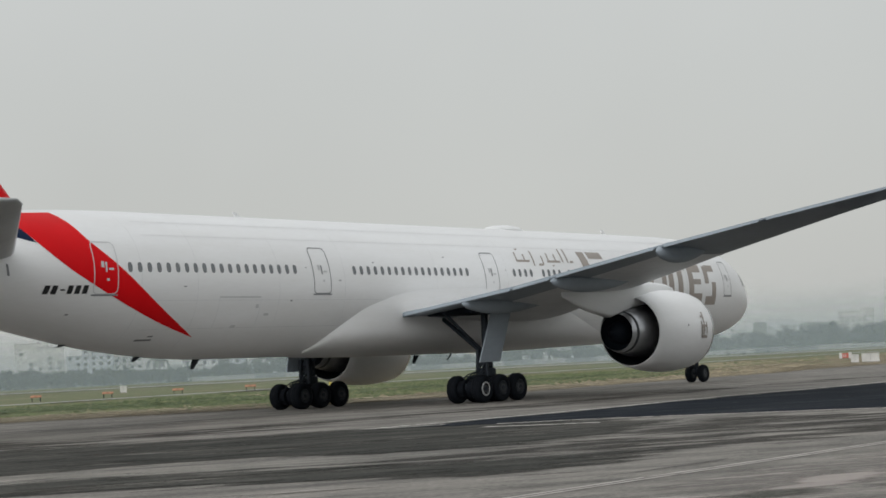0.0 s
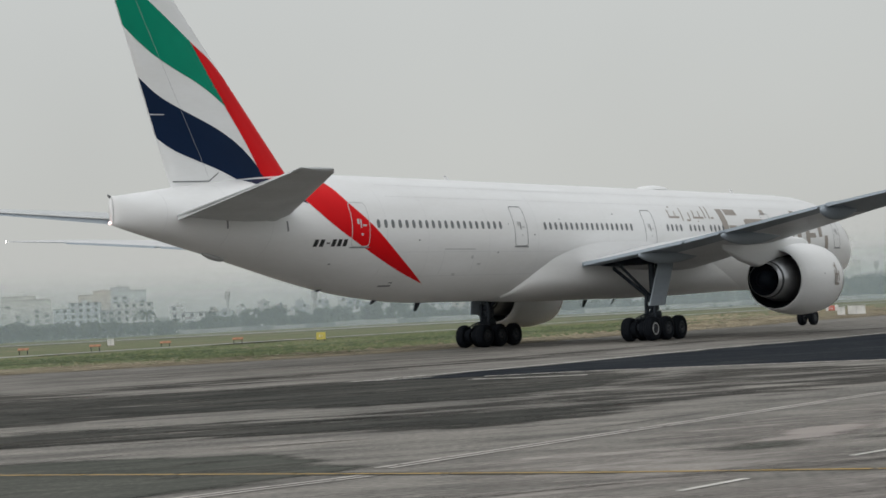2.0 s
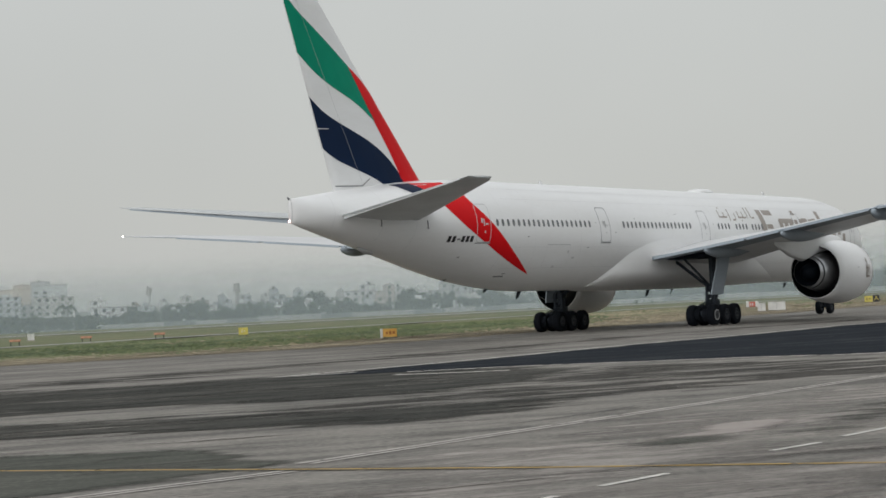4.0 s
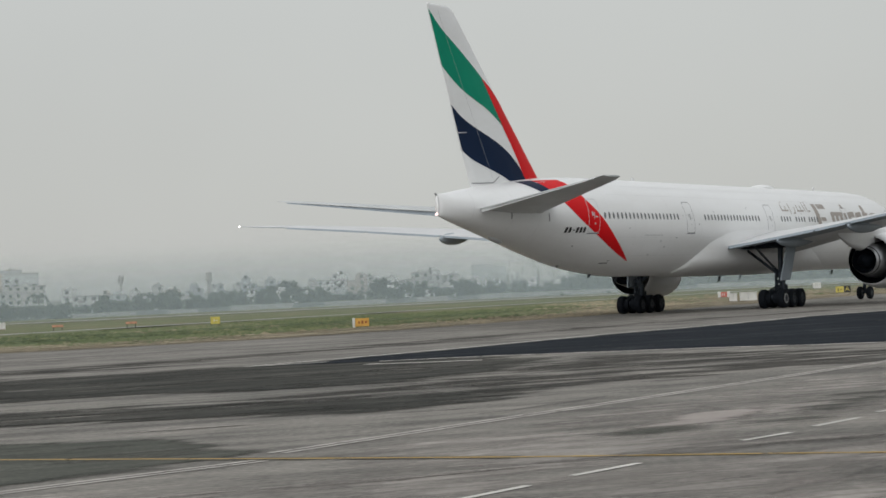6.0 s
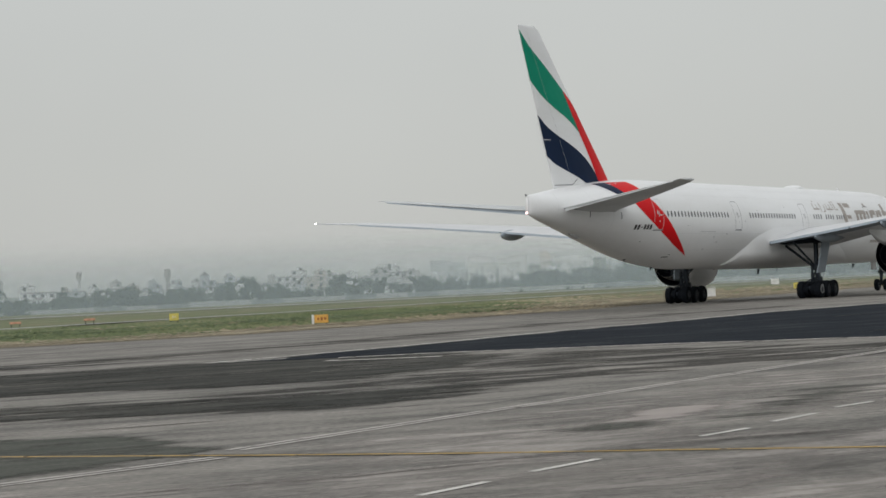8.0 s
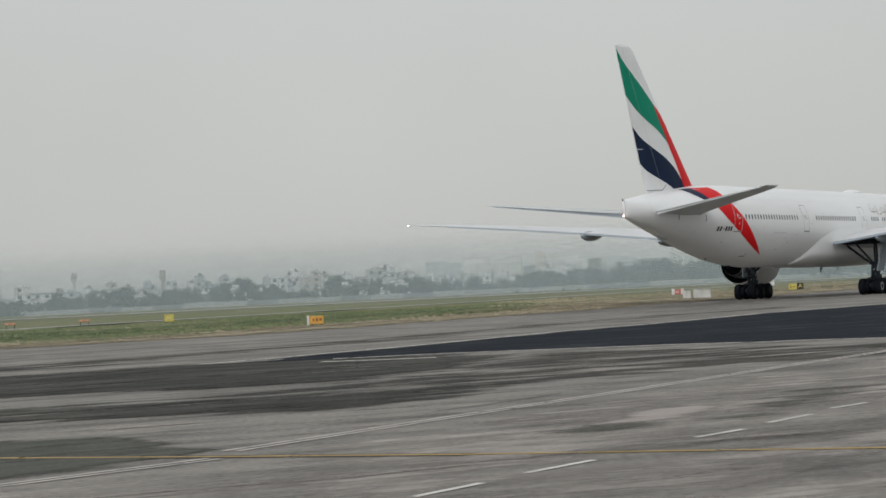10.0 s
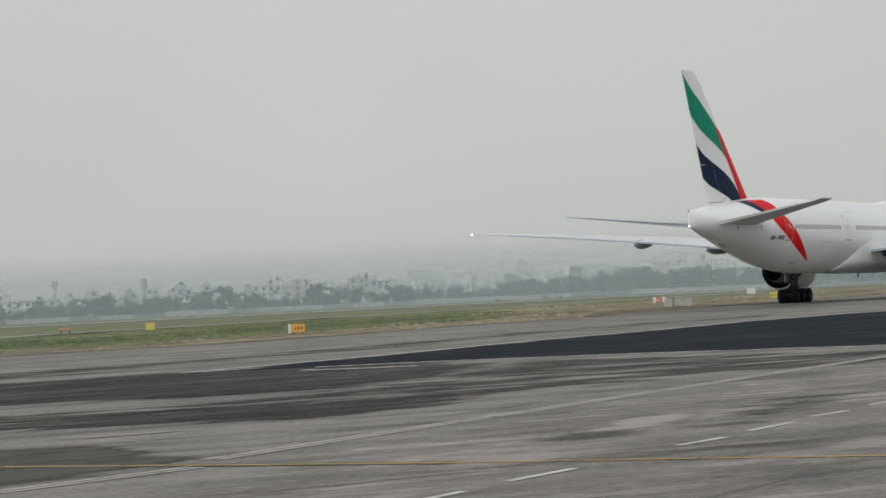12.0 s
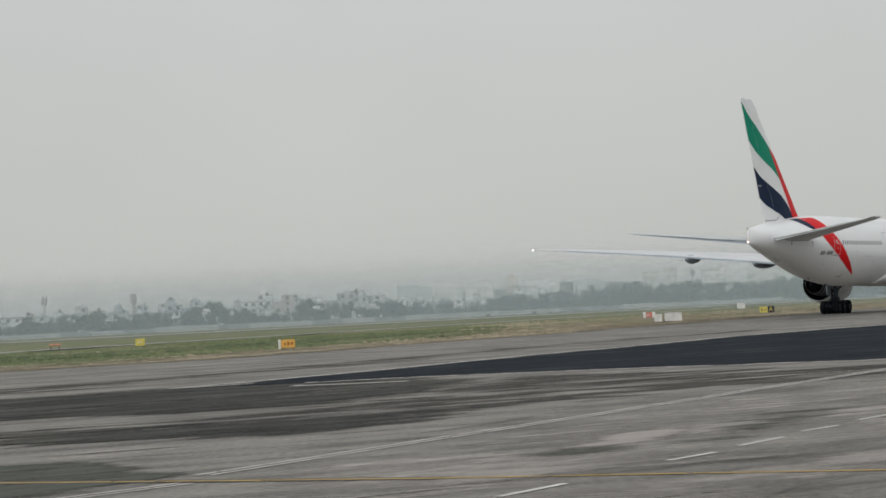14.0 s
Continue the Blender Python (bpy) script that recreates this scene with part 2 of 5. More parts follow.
# wing-to-body fairing
FAIR = [(17.5, 2.72, 2.6), (19.5, 3.05, 2.56), (22, 3.6, 2.52), (25, 4.35, 2.47), (28, 4.95, 2.44), (31, 5.4, 2.42), (34, 5.6, 2.44), (38, 5.55, 2.45), (40.8, 5.25, 2.47), (41.6, 5.05, 2.48), (42.9, 4.7, 2.5), (43.9, 4.2, 2.52), (44.6, 3.75, 2.55), (45.1, 3.3, 2.59), (45.5, 2.8, 2.63)]


def fair_ring(s, n=22):
    """Drops upright from its crease on the hull, then rounds under the belly."""
    top, bot = hermite(s, FAIR, 1), hermite(s, FAIR, 2)
    up, lo, wh = body(s)
    w = wh * math.sqrt(max(0.0, 1 - ((top - (up + lo) / 2) / ((up - lo) / 2)) ** 2)) + 0.015
    right = []
    for k in range(n + 1):
        z = bot + (top - bot) * (k / n) ** 1.5
        t = max(0.0, 1 - (z - bot) / min(1.15, 0.95 * (top - bot)))
        upright = (w + 0.05 * math.sin(math.pi * (top - z) / (top - bot))) * max(0.0, 1 - t ** 2.4) ** 0.5
        hull_w = wh * math.sqrt(max(0.0, 1 - ((z - (up + lo) / 2) / ((up - lo) / 2)) ** 2))
        right.append((hull_w + 0.01 + (upright - hull_w) * float(np.interp(s, [20, 26, 32, 46], [0.25, 0.5, 0.8, 0.72])), z))
    return [Vector((GEAR_S - s, a, z)) for a, z in right[::-1]] + [Vector((GEAR_S - s, -a, z)) for a, z in right]


part_mesh("wing_body_fairing", mesh_from("wing_body_fairing", *loft([fair_ring(17.5 + 28.0 * i / 63) for i in range(64)], False, False), WHITE), plane, "bulged white belly fairing")

# wings: r from the centre line, leading edge, trailing edge, height, thickness ratio
WING = [(2.0, 24.0, 40.3, 4.28, 0.125), (4.5, 25.8, 40.3, 4.55, 0.12), (9.8, 29.4, 40.6, 5.25, 0.105), (18, 35.06, 42.9, 6.3, 0.095), (26, 40.55, 45.2, 7.2, 0.09), (30.4, 43.6, 46.5, 7.64, 0.085), (31.6, 45.4, 47.9, 7.72, 0.08), (32.45, 48.3, 49.35, 7.8, 0.07)]
PROF = [(1, 0.005), (0.9, 0.024), (0.75, 0.052), (0.6, 0.078), (0.45, 0.095), (0.3, 0.1), (0.18, 0.09), (0.08, 0.066), (0.025, 0.038), (0, 0)]


def aero_ring(le, te, r, z, th, side, vertical=False, over=1.05, under=0.72, tilt=0.02):
    c = te - le
    pts = [(u, t * 5 * th * over) for u, t in PROF] + [(u, -t * 5 * th * (under if not vertical else over)) for u, t in PROF[-2:0:-1]] + [(1, -0.012 if not vertical else -0.005 * 5 * th)]
    out = []
    for u, t in pts:
        s = le + u * c
        out.append(Vector((GEAR_S - s, t * c, r)) if vertical else Vector((GEAR_S - s, side * r, z + t * c + tilt * c * (1 - u))))
    return out


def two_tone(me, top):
    """Another material on the faces that look up, lighter than the shaded colour below."""
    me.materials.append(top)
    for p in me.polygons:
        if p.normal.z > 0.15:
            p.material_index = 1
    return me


def wing_at(r, col):
    return lerp_table(r, WING, col)


for side in (-1, 1):
    rings = [aero_ring(*(wing_at(r, 1), wing_at(r, 2)), r, wing_at(r, 3), wing_at(r, 4), side) for r in (2.0, 4.5, 7, 9.8, 14, 18, 22, 26, 30.4, 31.0, 31.6, 32.1, 32.45)]
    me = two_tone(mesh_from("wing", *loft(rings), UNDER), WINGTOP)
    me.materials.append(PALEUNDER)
    # underside ahead of the flaps coloured paler, as its better lit stretch
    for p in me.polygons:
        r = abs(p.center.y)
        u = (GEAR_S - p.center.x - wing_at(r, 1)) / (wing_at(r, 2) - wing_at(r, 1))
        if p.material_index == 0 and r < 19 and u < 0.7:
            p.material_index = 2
    wing = part_mesh("wing", me, plane, "grey swept wing, shade painted underneath, paler ahead of the flaps")
    # flap-track fairings, long canoes under the trailing edge
    for r, ln, wd, dp in ((6.8, 7.4, 0.42, 0.5), (12.2, 7.2, 0.42, 0.52), (18.6, 4.4, 0.38, 0.50)):
        te, z = wing_at(r, 2), wing_at(r, 3)
        rings = []
        for k in range(15):
            u = k / 14
            w_ = max(0.02, math.sin(math.pi * min(1, u ** 0.8)) ** 0.8)
            s_ = te + 0.35 - u * ln
            zc = z - 0.12 - 0.25 * dp + 0.10 * u
            rings.append([Vector((GEAR_S - s_, side * r + wd * w_ * math.cos(a), zc + (0.42 if math.sin(a) > 0 else dp) * w_ * math.sin(a))) for a in [2 * math.pi * q / 18 for q in range(18)]])
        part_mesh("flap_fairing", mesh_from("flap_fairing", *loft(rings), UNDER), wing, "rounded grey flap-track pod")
    # drooped trailing-edge flaps, thin slabs just under the edge, coloured dark as in shade
    for r0, r1 in ((3.2, 9.4), (9.6, 11.9), (12.4, 18.3), (18.9, 24.0), (24.4, 30.2)):
        v = []
        for r in (r0, r1):
            te, z, q = wing_at(r, 2), wing_at(r, 3), 0.17 - 0.0022 * r
            v += [(GEAR_S - te + 1.2, side * r, z - 0.02), (GEAR_S - te - 0.10, side * r, z - q), (GEAR_S - te - 0.08, side * r, z - q + 0.05), (GEAR_S - te + 0.02, side * r, z - 0.01)]
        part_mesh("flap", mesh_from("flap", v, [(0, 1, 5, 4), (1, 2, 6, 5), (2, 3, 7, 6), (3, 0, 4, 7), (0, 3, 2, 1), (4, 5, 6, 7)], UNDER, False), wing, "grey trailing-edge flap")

# tailplane
STAB = [(1.0, 62.7, 69.9, 6.78, 0.11), (2.4, 63.8, 70.5, 6.92, 0.10), (10.2, 70.45, 73.05, 7.84, 0.09), (10.75, 71.15, 73.25, 7.92, 0.06)]
for side in (-1, 1):
    part_mesh("tailplane", mesh_from("tailplane", *loft([aero_ring(lerp_table(r, STAB, 1), lerp_table(r, STAB, 2), r, lerp_table(r, STAB, 3), lerp_table(r, STAB, 4), side, False, 0.45, 1.15, 0.006) for r in (1.0, 2.4, 5, 8, 10.2, 10.55, 10.75)]), GREYPAINT), plane, "light grey tailplane")
    v = []
    for r, q in ((1.25, 0.24 if side < 0 else 0.34), (10.2, 0.07 if side < 0 else 0.09)):
        te, z = lerp_table(r, STAB, 2), lerp_table(r, STAB, 3)
        v += [(GEAR_S - te + 1.4, side * r, z - 0.03), (GEAR_S - te - 0.06, side * r, z - q), (GEAR_S - te - 0.04, side * r, z - q + 0.05), (GEAR_S - te + 0.05, side * r, z)]
    # left elevator darker than the right: underside shade put into its colour
    part_mesh("elevator", mesh_from("elevator", v, [(0, 1, 5, 4), (1, 2, 6, 5), (2, 3, 7, 6), (3, 0, 4, 7), (0, 3, 2, 1), (4, 5, 6, 7)], GREYPAINT if side < 0 else UNDER, False), plane.children[-1], "grey elevator")

    bm = bmesh.new()
    bmesh.ops.create_uvsphere(bm, u_segments=20, v_segments=12, radius=1, matrix=Matrix.Translation((GEAR_S - 64.9, side * 2.12, 6.86)) @ Matrix.Rotation(radians(-side * 24), 4, "Z") @ Matrix.Diagonal((1.6, 0.42, 0.36, 1)))
    part("root_fairing", bm, GREYPAINT, plane.children[-1], "rounded tailplane root fairing")

# fin
FIN = [(7.4, 60.0, 68.84, 0.10), (8.8, 61.25, 69.35, 0.095), (18.1, 70.05, 72.75, 0.085), (18.42, 70.6, 72.86, 0.05)]


def fin_y(s, z):
    le, te, th = (lerp_table(z, FIN, k) for k in (1, 2, 3))
    u = min(1, max(0, (s - le) / (te - le)))
    return float(np.interp(u, [p[0] for p in PROF[::-1]], [p[1] for p in PROF[::-1]])) * 5 * th * 1.05 * (te - le)


fin = part_mesh("fin", mesh_from("fin", *loft([aero_ring(lerp_table(z, FIN, 1), lerp_table(z, FIN, 2), z, 0, lerp_table(z, FIN, 3), 1, True) for z in (7.4, 8.0, 8.8, 10.5, 12, 14, 16, 17.3, 18.1, 18.3, 18.42)]), WHITE), plane, "tall swept white fin")
FLAG = [("green_stripe", GREEN, [(71.59, 14.93), (70.4, 14.05), (69.0, 13.35), (67.1, 12.65), (65.55, 11.75)], [(72.75, 18.1), (71.6, 17.05), (70.2, 16.2), (67.65, 14.55)]),
        ("navy_stripe", NAVY, [(69.86, 10.2), (69.0, 9.72), (67.8, 9.36), (66.0, 8.85), (64.95, 8.42), (64.6, 8.2)], [(70.80, 12.78), (69.7, 12.0), (68.1, 11.4), (66.3, 10.78), (64.9, 10.1), (63.7, 9.15), (63.3, 8.6)]),
        ("red_stripe", RED, [(67.65, 14.55), (65.65, 11.75), (64.45, 10.3), (63.4, 8.6), (63.2, 8.3)], [(67.65, 14.55), (66.1, 13.7), (64.75, 12.45), (62.7, 10.3), (61.25, 8.80), (60.9, 8.42)])]
for side in (-1, 1):
    for nm, m_, lo, hi in FLAG:
        sheet(nm, lo, hi, lambda s, z: Vector((GEAR_S - s, side * (fin_y(s, z) + 0.012), z)), m_, fin, 28, 10, "broad painted tail stripe")
    sheet("rudder_notch", [(70.22, 11.18), (69.4, 11.22)], [(70.24, 11.24), (69.4, 11.25)], lambda s, z: Vector((GEAR_S - s, side * (fin_y(s, z) + 0.02), z)), FRAMEGREY, fin, 4, 1)
    sheet("rudder_foot", [(69.0, 8.3), (66.9, 8.36), (66.3, 8.75)], [(69.0, 8.36), (66.9, 8.42), (66.3, 8.82)], lambda s, z: Vector((GEAR_S - s, side * (fin_y(s, z) + 0.02), z)), OUTLINE, fin, 8, 1)
    # rudder hinge seam
    sheet("rudder_seam", [(66.9, 8.6), (71.9, 18.1)], [(66.918, 8.6), (71.918, 18.1)], lambda s, z: Vector((GEAR_S - s, side * (fin_y(s, z) + 0.018), z)), SEAM, fin, 16, 1)

# red sweep and navy edge on the hull
UPPER = [(60.75, 8.66), (60.55, 8.3), (60.35, 7.95), (60.05, 7.43), (58.95, 6.58), (56.98, 5.13), (55.4, 4.25), (53.85, 3.55)]
LOWER = [(63.6, 8.55), (63.15, 8.01), (62.61, 7.31), (61.46, 6.42), (60.18, 5.75), (58.52, 5.0), (56.17, 4.14), (53.85, 3.55)]
for side in (-1, 1):
    sheet("red_sweep", LOWER, UPPER, lambda s, z: skin(s, z, side, 0.01), RED, hull, 40, 14, "red sweep of paint")
    sheet("navy_edge", [(65.2, 8.45), (64.4, 7.9), (63.4, 7.5), (62.63, 7.33)], [(63.6, 8.56), (63.15, 8.01), (62.8, 7.55), (62.63, 7.33)], lambda s, z: skin(s, z, side, 0.008), NAVY, hull, 12, 4)

# cabin windows, one by one
WIN_Z = 6.40
wverts = [(0.125 * math.copysign(abs(math.cos(a)) ** 0.75, math.cos(a)), 0.205 * math.copysign(abs(math.sin(a)) ** 0.75, math.sin(a))) for a in [2 * math.pi * k / 14 for k in range(14)]]


def window_mesh(s, side):
    v = [skin(s + a, WIN_Z + b, side, 0.014) for a, b in wverts]
    return mesh_from("cabin_window", v, [tuple(range(len(v)))], CABIN, False)


PITCH = 0.533
rows_ = [58.22 - PITCH * k for k in range(20)] + [43.85 - PITCH * k for k in range(18)] + [30.55 - PITCH * k for k in range(4)] + [27.77 - PITCH * k for k in range(4)] + [25.2 - PITCH * k for k in range(4)]
for side in (-1, 1):
    straight = None
    for s in rows_:
        if 11.5 < s < 52 and straight is not None:
            ob = part_mesh("cabin_window", straight[0], hull)
            ob.location.x = straight[1] - s
        else:
            me = window_mesh(s, side)
            if 11.5 < s < 52:
                straight = (me, s)
            part_mesh("cabin_window", me, hull)

# cabin doors
for side in (-1, 1):
    for s0, s1, red in ((58.85, 60.1, True), (45.62, 46.85, False), (32.0, 33.25, False), (16.8, 18.0, False), (6.3, 7.45, False)):
        dz = 0 if s0 > 10 else -0.12
        d = rounded_outline("cabin_door", s0, s1, 5.32 + dz, 7.42 + dz, 0.22, 0.045, FRAMEGREY if red else OUTLINE, hull, side, 0.016, "outlined cabin door")
        skin_patch("door_sill", s0 - 0.02, s1 + 0.05, 5.27 + dz, 5.33 + dz, OUTLINE, d, side, 0.02)
        skin_patch("door_handle", (s0 + s1) / 2 - 0.05, (s0 + s1) / 2 + 0.04, 6.2 + dz, 6.6 + dz, FRAMEGREY if red else OUTLINE, d, side, 0.02)
        skin_patch("door_placard", (s0 + s1) / 2 - 0.38, (s0 + s1) / 2 - 0.12, 6.28 + dz, 6.36 + dz, FRAMEGREY, d, side, 0.02)
        skin_patch("door_placard", (s0 + s1) / 2 - 0.15, (s0 + s1) / 2 - 0.02, 5.85 + dz, 5.95 + dz, FRAMEGREY, d, side, 0.02)
        skin_patch("door_window", (s0 + s1) / 2 + 0.1, (s0 + s1) / 2 + 0.25, 6.38 + dz, 6.62 + dz, FRAMEGREY, d, side, 0.02)

# registration as plain bars, and seams of the cargo door
for side in (-1, 1):
    for k in range(6):
        s = 62.35 - 0.36 * k
        if k == 2:
            skin_patch("registration_bar", s - 0.22, s, 5.48, 5.54, BLACK, hull, side, 0.014)
        else:
            skin_patch("registration_bar", s - 0.24, s, 5.36, 5.68, BLACK, hull, side, 0.014, nu=1, nv=2, shear=0.05)
    skin_patch("cargo_seam", 50.44, 53.08, 5.16, 5.22, FRAMEGREY, hull, side, 0.014, nu=6)
    for s, z, w, hgt in ((56.4, 3.47, 0.8, 0.07), (56.2, 3.62, 0.25, 0.05), (50.6, 4.72, 0.2, 0.16), (49.9, 4.4, 0.3, 0.1), (51.8, 3.9, 0.3, 0.12), (47.3, 6.45, 0.08, 0.05), (31.3, 6.5, 0.06, 0.05)):
        skin_patch("service_panel", s - w / 2, s + w / 2, z, z + hgt, OUTLINE if hgt < 0.08 else FRAMEGREY, hull, side, 0.013)
    skin_patch("tail_cone_edge", 72.74, 72.78, 6.45, 7.58, FRAMEGREY, hull, side, 0.012, nu=1, nv=8)
    for s in (64.1, 67.4):
        skin_patch("tailplane_seal_mark", s, s + 0.1, 6.05 if s < 66 else 6.2, 6.5 if s < 66 else 6.6, OUTLINE, hull, side, 0.013, nu=1, nv=3, shear=-0.12)
    skin_patch("cargo_door_edge", 50.4, 50.43, 3.9, 5.15, LAP, hull, side, 0.012, nu=1, nv=6)
    skin_patch("cargo_door_edge", 53.05, 53.08, 3.9, 5.15, LAP, hull, side, 0.012, nu=1, nv=6)

# faint lap joints of the skin, lengthwise and round the hull
for side in (-1, 1):
    for z in (3.9, 5.05, 7.75, 8.35):
        skin_patch("lap_joint", 9.0, 57.0, z, z + 0.022, LAP, hull, side, 0.006, nu=40, nv=1)
    for s in (12.2, 19.6, 24.3, 31.2, 37.4, 44.6, 49.2, 54.4, 57.6, 64.9, 67.2, 70.4):
        up, lo, w = body(s)
        skin_patch("lap_joint", s, s + 0.022, lo + 0.25, up - 0.1, LAP, hull, side, 0.006, nu=1, nv=28)
    # fairing door seams and small marks
    for s, z in ((60.8, 4.55), (55.1, 5.6), (48.3, 5.0), (44.9, 5.9), (42.2, 6.75), (36.4, 7.1)):
        skin_patch("service_mark", s, s + 0.16, z, z + 0.05, OUTLINE, hull, side, 0.013)

bm = bmesh.new()
tube_bm(bm, (GEAR_S - 72.8, 0, 7.60), (GEAR_S - 72.92, 0, 7.68), 0.06, 0.04, 8)
part("tail_knob", bm, OUTLINE, hull, "small dark tip on the tail cone")
bm = bmesh.new()
bmesh.ops.create_uvsphere(bm, u_segments=14, v_segments=8, radius=1, matrix=Matrix.Translation((GEAR_S - 66.6, 0, 5.06)) @ Matrix.Rotation(radians(13), 4, "Y") @ Matrix.Diagonal((0.75, 0.18, 0.16, 1)))
part("tail_skid", bm, SEAM, hull, "low dark tail skid")

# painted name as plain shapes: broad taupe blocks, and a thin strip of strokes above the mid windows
for side in (-1, 1):
    for s0, w, z0, z1, lean in ((23.7, 0.75, 5.15, 7.62, -0.35), (22.75, 1.5, 7.25, 7.62, -0.1), (22.75, 1.0, 6.3, 6.6, -0.1), (23.0, 1.6, 5.15, 5.5, -0.1),
                                (20.5, 0.5, 5.2, 6.75, -0.1), (19.6, 0.5, 5.2, 6.75, -0.1), (18.7, 0.5, 5.2, 6.75, -0.1), (20.3, 2.0, 6.55, 6.8, 0), (17.7, 0.45, 5.2, 6.75, 0), (17.7, 0.4, 7.05, 7.35, 0),
                                (16.8, 0.5, 5.15, 6.8, 0), (16.35, 0.8, 6.5, 6.85, 0), (15.2, 0.45, 5.3, 6.6, 0), (14.4, 0.5, 5.1, 6.85, 0), (15.1, 0.9, 6.5, 6.8, 0), (15.1, 0.9, 5.1, 5.4, 0),
                                (13.3, 0.5, 5.2, 7.35, 0), (13.5, 1.0, 6.55, 6.8, 0), (12.0, 0.5, 5.2, 6.7, 0), (11.6, 1.0, 6.45, 6.8, 0), (11.7, 1.0, 5.85, 6.05, 0), (11.7, 1.1, 5.0, 5.3, 0),
                                (10.0, 0.45, 5.9, 6.75, 0), (9.7, 0.95, 6.5, 6.8, 0), (9.1, 0.45, 4.95, 5.9, 0), (9.9, 1.1, 4.85, 5.15, 0)):
        if s0 < 21:
            z0, z1, w = 4.85 + (z0 - 5.0) * 1.2, 5.0 + (z1 - 5.0) * 1.13, w * 1.2
        skin_patch("painted_block", s0 - w, s0, z0, z1, GOLD, hull, side, 0.011, nu=3, nv=6, shear=lean, label="taupe painted block")
    for s0, w, z0, z1 in ((29.9, 1.2, 6.98, 7.1), (29.95, 0.12, 7.0, 7.5), (29.2, 0.12, 7.05, 7.4), (28.4, 0.13, 6.8, 7.6), (27.9, 0.4, 6.8, 6.92), (27.5, 0.13, 6.85, 7.35), (27.0, 1.3, 6.98, 7.1), (26.9, 0.13, 7.0, 7.5),
                          (26.2, 0.14, 7.0, 7.45), (25.5, 0.14, 7.0, 7.75), (25.0, 0.14, 7.0, 7.75), (24.75, 0.35, 6.98, 7.1), (29.6, 0.2, 7.62, 7.7), (26.6, 0.16, 6.78, 6.86)):
        skin_patch("painted_stroke", s0 - w, s0, z0, z1, GOLD, hull, side, 0.011, nu=2, nv=3, shear=0.06)
    for k in range(9):
        skin_patch("painted_mark", 16.2 - 0.62 * k, 16.65 - 0.62 * k, 4.3, 4.52, GOLD, hull, side, 0.011, nu=1, nv=2)

# cockpit glass
for side in (-1, 1):
    for s0, s1, z0, z1 in ((1.75, 2.35, 5.72, 6.4), (2.45, 3.1, 5.78, 6.62), (3.2, 3.75, 5.85, 6.55)):
        skin_patch("cockpit_window", s0, s1, z0, z1, GLASS, hull, side, 0.015, nu=4, nv=4)

# roof radome, aerials and belly blades
bm = bmesh.new()
bmesh.ops.create_uvsphere(bm, u_segments=24, v_segments=12, radius=1, matrix=Matrix.Translation((GEAR_S - 26.8, 0, 8.9)) @ Matrix.Diagonal((1.7, 0.7, 0.30, 1)))
part("radome", bm, WHITE, hull, "low white roof radome")


def blade(s, z, hgt, down):
    bm = bmesh.new()
    k = -1 if down else 1
    vs = [(0, 0), (-0.42, 0), (-0.62, k * hgt), (-0.42, k * hgt)]
    v = [bm.verts.new((GEAR_S - s + a, y, z + b)) for y in (-0.03, 0.03) for a, b in vs]
    bm.faces.new(v[0:4])
    bm.faces.new(v[7:3:-1])
    for i in range(4):
        bm.faces.new((v[i], v[4 + i], v[4 + (i + 1) % 4], v[(i + 1) % 4]))
    part("blade_aerial", bm, STEEL if down else WHITE, hull, "small blade aerial", False)


for s, z, hgt, down in ((51.2, 2.65, 0.42, True), (54.8, 2.86, 0.2, True), (35.0, 2.42, 0.4, True), (59.0, 3.45, 0.1, True), (16.0, 8.92, 0.3, False), (48.0, 8.93, 0.25, False), (13.0, 2.54, 0.35, True)):
    blade(s, z, hgt, down)
bm = bmesh.new()
for s in (33.3,):
    tube_bm(bm, (GEAR_S - s, -0.8, 2.45), (GEAR_S - s - 0.4, -0.8, 2.1), 0.05, 0.03, 8)
part("drain_mast", bm, STEEL, hull)


def glow(name, color, power):
    m = bpy.data.materials.new(name)
    m.use_nodes = True
    b = m.node_tree.nodes["Principled BSDF"]
    b.inputs["Emission Color"].default_value, b.inputs["Emission Strength"].default_value = (*color, 1), power
    return m


NAVLIGHT, TAILLIGHT = glow("white_position_light", (1, 0.95, 0.85), 6), glow("pink_tail_light", (1, 0.62, 0.58), 3)
for nm, p, r, m_ in (("tip_light", (GEAR_S - 49.42, 32.42, 7.8), 0.055, NAVLIGHT), ("tip_light", (GEAR_S - 49.42, -32.42, 7.8), 0.06, NAVLIGHT), ("tail_light", (GEAR_S - 72.86, 0, 6.5), 0.065, TAILLIGHT)):
    bm = bmesh.new()
    bmesh.ops.create_uvsphere(bm, u_segments=10, v_segments=8, radius=r, matrix=Matrix.Translation(p))
    part(nm, bm, m_, plane, "lit position light")


# ---- engines ----
def lathe(profile, cx, cy, cz, n=48, cap=False):
    """A body turned about the axis along x: profile of (s, radius)."""
    rings = [[Vector((GEAR_S - s, cy + r * math.cos(2 * math.pi * j / n), cz + r * math.sin(2 * math.pi * j / n))) for j in range(n)] for s, r in profile]
    return loft(rings, cap)


EZ, ER = 3.03, 9.61


def cowl_at(s):
    """Stations of the fan cowl, gathered towards its nozzle."""
    return 30.4 - (30.4 - s) * 0.7


